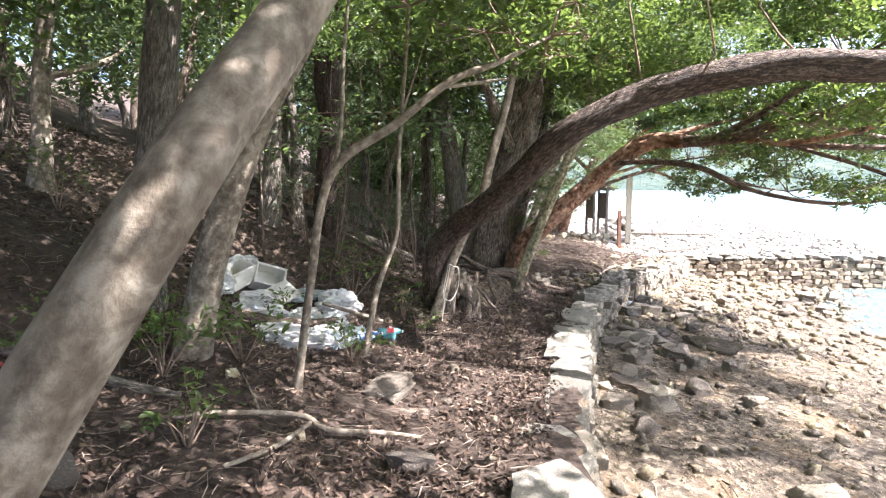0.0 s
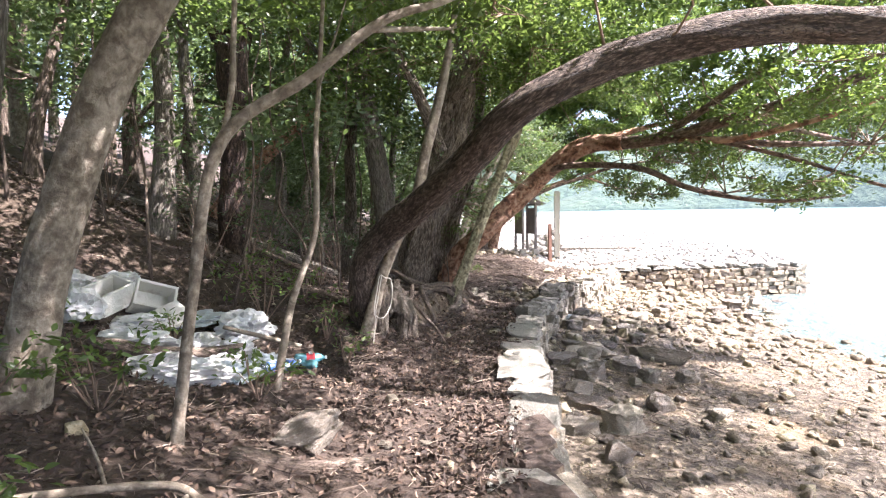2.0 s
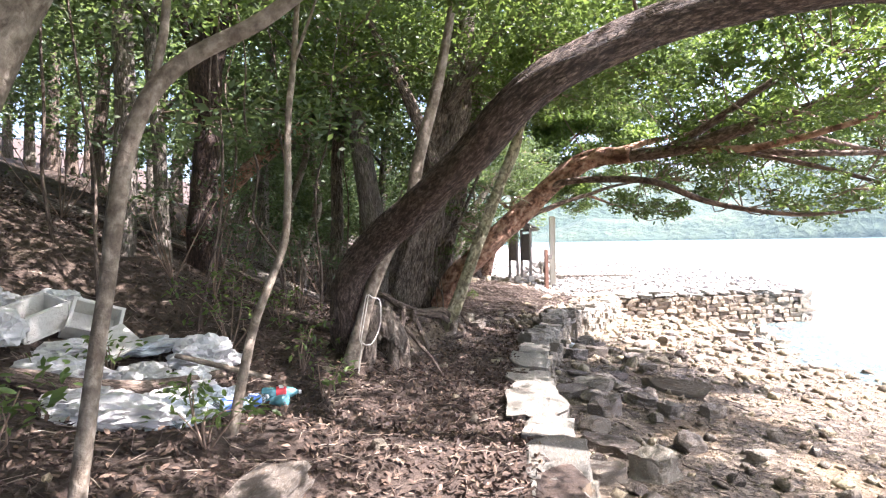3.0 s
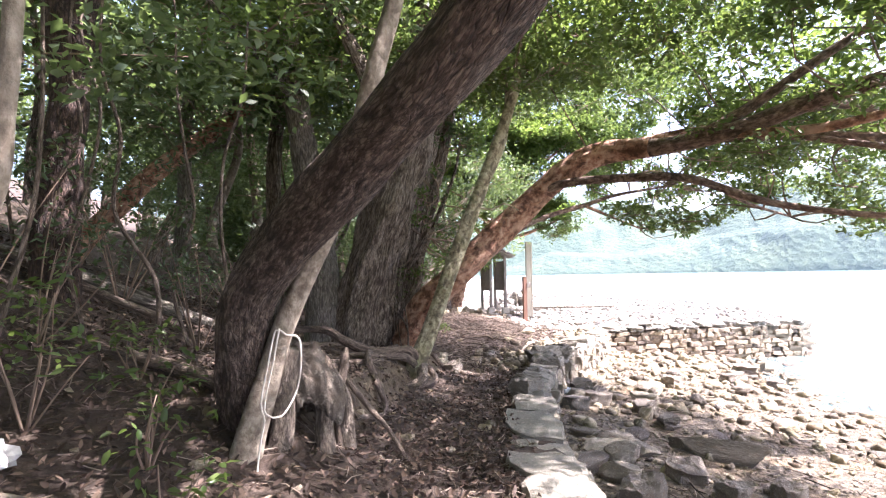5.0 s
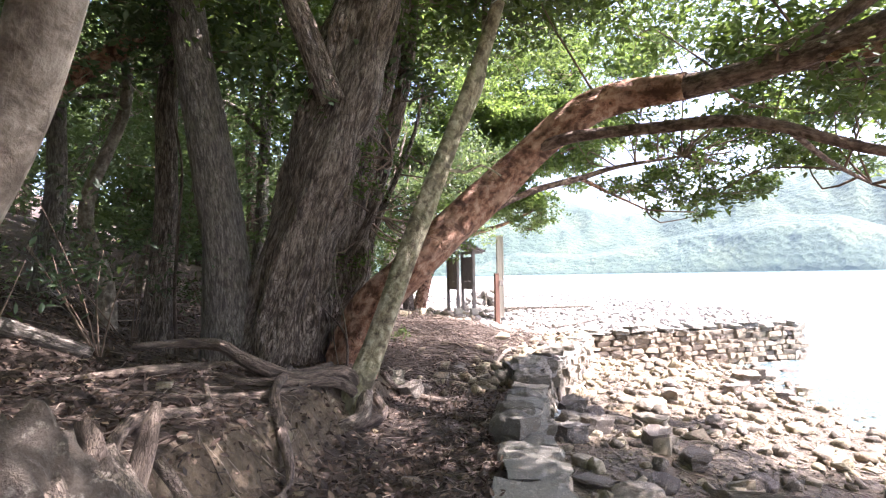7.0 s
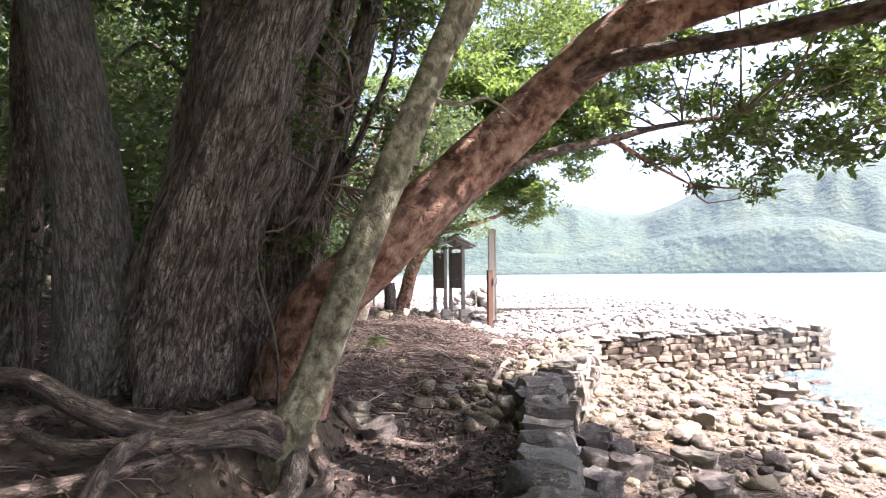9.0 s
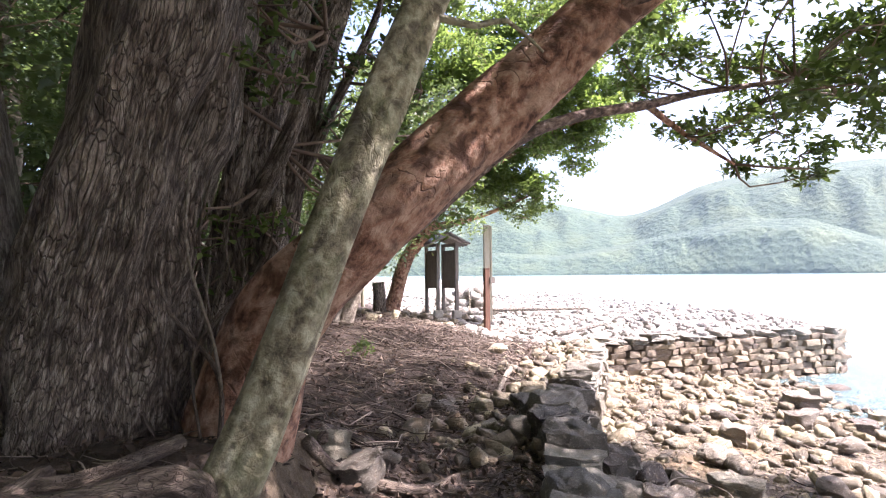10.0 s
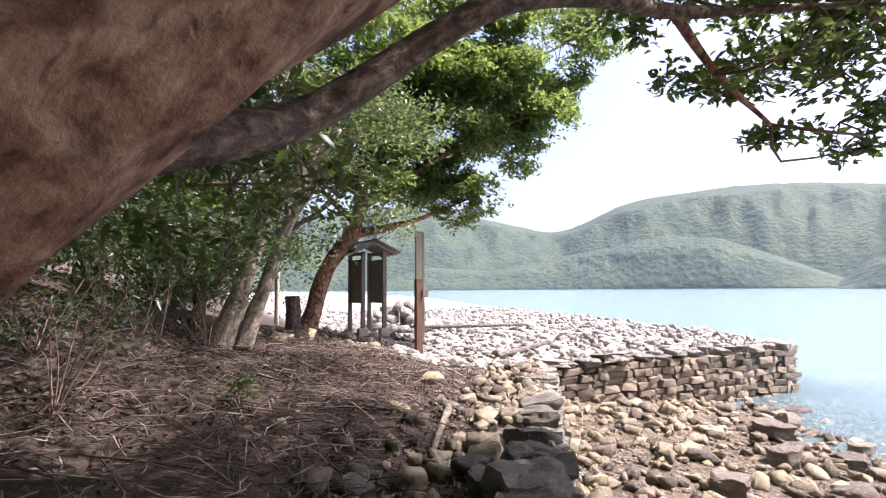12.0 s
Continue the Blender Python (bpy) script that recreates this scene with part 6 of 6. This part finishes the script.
heap("stone_pile", "pile of pale rubble blocks on the quay", np.stack([C[:, 0], C[:, 1], ground_z(C[:, 0], C[:, 1]) + hz * rr.uniform(0, 1, n)], -1), 0.2 + 0.3 * rr.uniform(size=n), M_PALE, rr, protos=BLOCKS)
n = 200
C = np.array([5.8, 24.0]) + rr.normal(size=(n, 2)) * np.array([0.9, 0.9])
heap("footing_rubble", "grey stones tumbled round the gate footings", np.stack([C[:, 0], C[:, 1], ground_z(C[:, 0], C[:, 1])], -1), 0.12 + 0.25 * rr.uniform(size=n) ** 2, M_RUBBLE, rr)


# ---- dumped rubbish ----
def plastic(name, colour, rough=0.35, see=0.0):
    k = Mat(name)
    v = k.coords("Object")
    dirt = k.noise(v, 6, 6, 0.7)
    k.base(k.mix(k.ramp(dirt, (0.48, (0, 0, 0)), (0.75, (0.6, 0.6, 0.6))), colour, (0.25, 0.2, 0.15)), rough)
    k.bump(k.noise(v, 18, 5, 0.6, 1.5), 0.6, 0.02)
    k.bsdf.inputs["Transmission Weight"].default_value = see
    return k.m


M_FOAM = plastic("foam", (0.6, 0.585, 0.52), 0.8)
M_BAG = plastic("bag_white", (0.54, 0.54, 0.52), 0.45)
M_BAGB = plastic("bag_bluish", (0.4, 0.45, 0.47), 0.4)
M_BAGG = plastic("bag_grey", (0.42, 0.42, 0.4), 0.5)
M_PET = plastic("pet_clear", (0.62, 0.76, 0.78), 0.12, 0.75)
M_PETB = plastic("pet_aqua", (0.25, 0.62, 0.68), 0.15, 0.6)
M_REDL = plain("label_red", (0.5, 0.04, 0.05), 0.4)
M_WHITEL = plain("label_white", (0.75, 0.75, 0.75), 0.4)
M_BLUEL = plain("label_blue", (0.06, 0.14, 0.4), 0.4)


def bag(at, size, seed, mat, label, turn=0.0):
    """A crumpled plastic sack, slumped on the ground."""
    bm = bmesh.new()
    bmesh.ops.create_icosphere(bm, subdivisions=4, radius=0.5)
    for v in bm.verts:
        p = v.co.normalized()
        n1 = noise.noise(p * 2.1 + Vector((seed, 0, 0)))
        n2 = abs(noise.noise(p * 5.0 + Vector((0, seed, 0))))
        n3 = abs(noise.noise(p * 11.0 + Vector((0, 0, seed))))
        v.co *= 1 + 0.35 * n1 - 0.42 * n2 - 0.08 * n3
        v.co.x *= size[0]
        v.co.y *= size[1]
        v.co.z = max(v.co.z, -0.22) * size[2] + 0.2 * size[2]
    ob = part("plastic_bag", bm, mat)
    x, y = at[:2]
    ob.location, ob.rotation_euler = (x, y, gz(x, y) + (at[2] if len(at) > 2 else 0.0)), (0, 0, turn)
    return tagged(ob, label, "plastic bag", "dumped rubbish")


bag((-1.5, 5.42), (0.85, 0.36, 0.26), 1.0, M_BAG, "long crumpled white plastic sack on the forest floor", -0.15)
bag((-2.7, 6.32), (0.5, 0.44, 0.4), 2.3, M_BAG, "slumped white plastic sack in the rubbish heap", 2.4)
bag((-1.98, 7.15), (0.9, 0.6, 0.16), 3.1, M_BAGB, "grey-blue plastic sheet spread over the rubbish heap", 0.9)
bag((-1.67, 6.3), (0.7, 0.5, 0.24), 4.7, M_BAGG, "dirty grey plastic sack in the rubbish heap", 1.7)
bag((-1.37, 6.95), (0.6, 0.45, 0.42), 5.2, M_BAG, "torn white plastic sack standing in the rubbish heap", 0.2)
bag((-1.2, 5.5), (0.5, 0.34, 0.22), 6.6, M_BAGB, "clear bluish plastic sack full of bottles", 0.4)
bag((-2.95, 6.75), (0.42, 0.36, 0.3), 7.9, M_BAGG, "grey plastic sack at the back of the rubbish heap", 1.0)
bag((-1.05, 6.05), (0.5, 0.34, 0.26), 8.5, M_BAGB, "small bluish bag of plastic bottles", 1.2)
bag((-2.15, 6.1), (0.8, 0.44, 0.26), 9.4, M_BAG, "flattened white plastic sack among the leaves", -0.3)
bag((-1.36, 6.35), (0.5, 0.36, 0.3), 10.3, M_BAG, "crumpled white plastic bag half under a branch", 0.6)
bag((-1.78, 5.72), (0.6, 0.4, 0.2), 14.1, M_BAGG, "grimy plastic sheet trodden into the leaves", 0.8)
bag((-1.32, 5.75), (0.5, 0.36, 0.24), 15.6, M_BAG, "white plastic bag split over bottles", 1.4)
bag((-2.3, 6.6), (0.6, 0.4, 0.22), 16.3, M_BAG, "rumpled white sheeting in the rubbish heap", 0.3)
bag((-2.72, 7.2), (0.6, 0.4, 0.3), 11.7, M_BAG, "white plastic sheeting crumpled behind a foam box", 0.5)


def foam_box(at, rot, label):
    """An open expanded-foam box with thick walls and ribbed rims."""
    x, y, z = at
    root = empty("foam_box", (x, y, gz(x, y) + z), label, "foam box", "dumped rubbish")
    root.rotation_euler, root.scale = rot, (0.88, 0.88, 0.88)
    part("base", box_bm(0.46, 0.32, 0.03, (0, 0, 0.015), 0.006), M_FOAM, root)
    for sx in (-1, 1):
        part("end_wall", box_bm(0.03, 0.32, 0.24, (sx * 0.215, 0, 0.151), 0.006), M_FOAM, root)
        part("side_wall", box_bm(0.4, 0.03, 0.24, (0, sx * 0.145, 0.151), 0.006), M_FOAM, root)
        part("rim", box_bm(0.47, 0.016, 0.016, (0, sx * 0.158, 0.26), 0.004), M_FOAM, root)
    return root


foam_box((-2.36, 7.05, 0.1), (1.0, 0.35, 0.55), "white foam fish box tipped on the rubbish heap")
foam_box((-2.62, 6.75, 0.02), (0.3, -0.25, 1.1), "grubby white foam box sunk in the rubbish heap")
lid = part("foam_sheet", box_bm(0.48, 0.34, 0.04, (0, 0, 0.02), 0.01), M_FOAM)
lid.location, lid.rotation_euler = (-2.1, 6.75, gz(-2.1, 6.75) + 0.12), (0.5, -0.3, 0.8)
tagged(lid, "white foam lid leaning in the rubbish heap", "foam sheet", "dumped rubbish")


def bottle(at, turn, mat, lab, label, tilt=0.05):
    x, y = at
    root = empty("plastic_bottle", (x, y, gz(x, y) + 0.055), label, "bottle", "dumped rubbish")
    root.rotation_euler = (0, radians(90) + tilt, turn)
    part("body", lathe_bm([(0.03, 0), (0.046, 0.012), (0.05, 0.03), (0.05, 0.09), (0.047, 0.1), (0.05, 0.11), (0.05, 0.2), (0.042, 0.24), (0.022, 0.28), (0.014, 0.295), (0.014, 0.305)]), mat, root, smooth=True)
    part("cap", lathe_bm([(0.0165, 0.297), (0.0165, 0.315), (0.013, 0.318)], 14), M_WHITEL, root)
    if lab:
        band = part("label_band", lathe_bm([(0.0508, 0.115), (0.0512, 0.12), (0.0512, 0.19), (0.0508, 0.195)]), lab, root, smooth=True)
        for i in range(3):
            part("lettering_bar", box_bm(0.006, 0.022, 0.034, (-0.0505, -0.03 + i * 0.03, 0.155), 0.001), M_WHITEL, band)
    return root


bottle((-0.8, 6.42), 0.2, M_PETB, M_REDL, "aqua plastic bottle with a red label")
bottle((-0.58, 6.38), 2.8, M_PETB, None, "crushed aqua plastic bottle on dead leaves")
bottle((-0.9, 6.05), 1.0, M_PET, M_BLUEL, "clear plastic bottle with a blue label")
bottle((-1.1, 5.35), 2.2, M_PET, M_WHITEL, "clear plastic bottle with a white label")
bottle((-1.02, 5.62), 0.6, M_PET, M_BLUEL, "clear plastic bottle with a blue label")
bottle((-1.3, 5.9), 1.6, M_PET, None, "clear plastic bottle in the rubbish heap")
bottle((-0.95, 6.3), 2.5, M_PET, M_WHITEL, "clear plastic bottle with a white label")
bag((4.55, 13.05, 0.06), (0.3, 0.26, 0.16), 12.2, M_BAGB, "clear plastic scrap caught on the wall stones", 0.5)
bag((4.1, 13.3), (0.24, 0.2, 0.12), 13.2, M_BAGG, "grey plastic scrap on the path", 0.5)
red_lid = part("red_disc", lathe_bm([(0.06, 0), (0.062, 0.015), (0.055, 0.02)]), M_REDL)
red_lid.location = (-3.1, 3.6, gz(-3.1, 3.6) + 0.01)
tagged(red_lid, "red plastic lid lying in the leaf litter", "lid", "dumped rubbish")
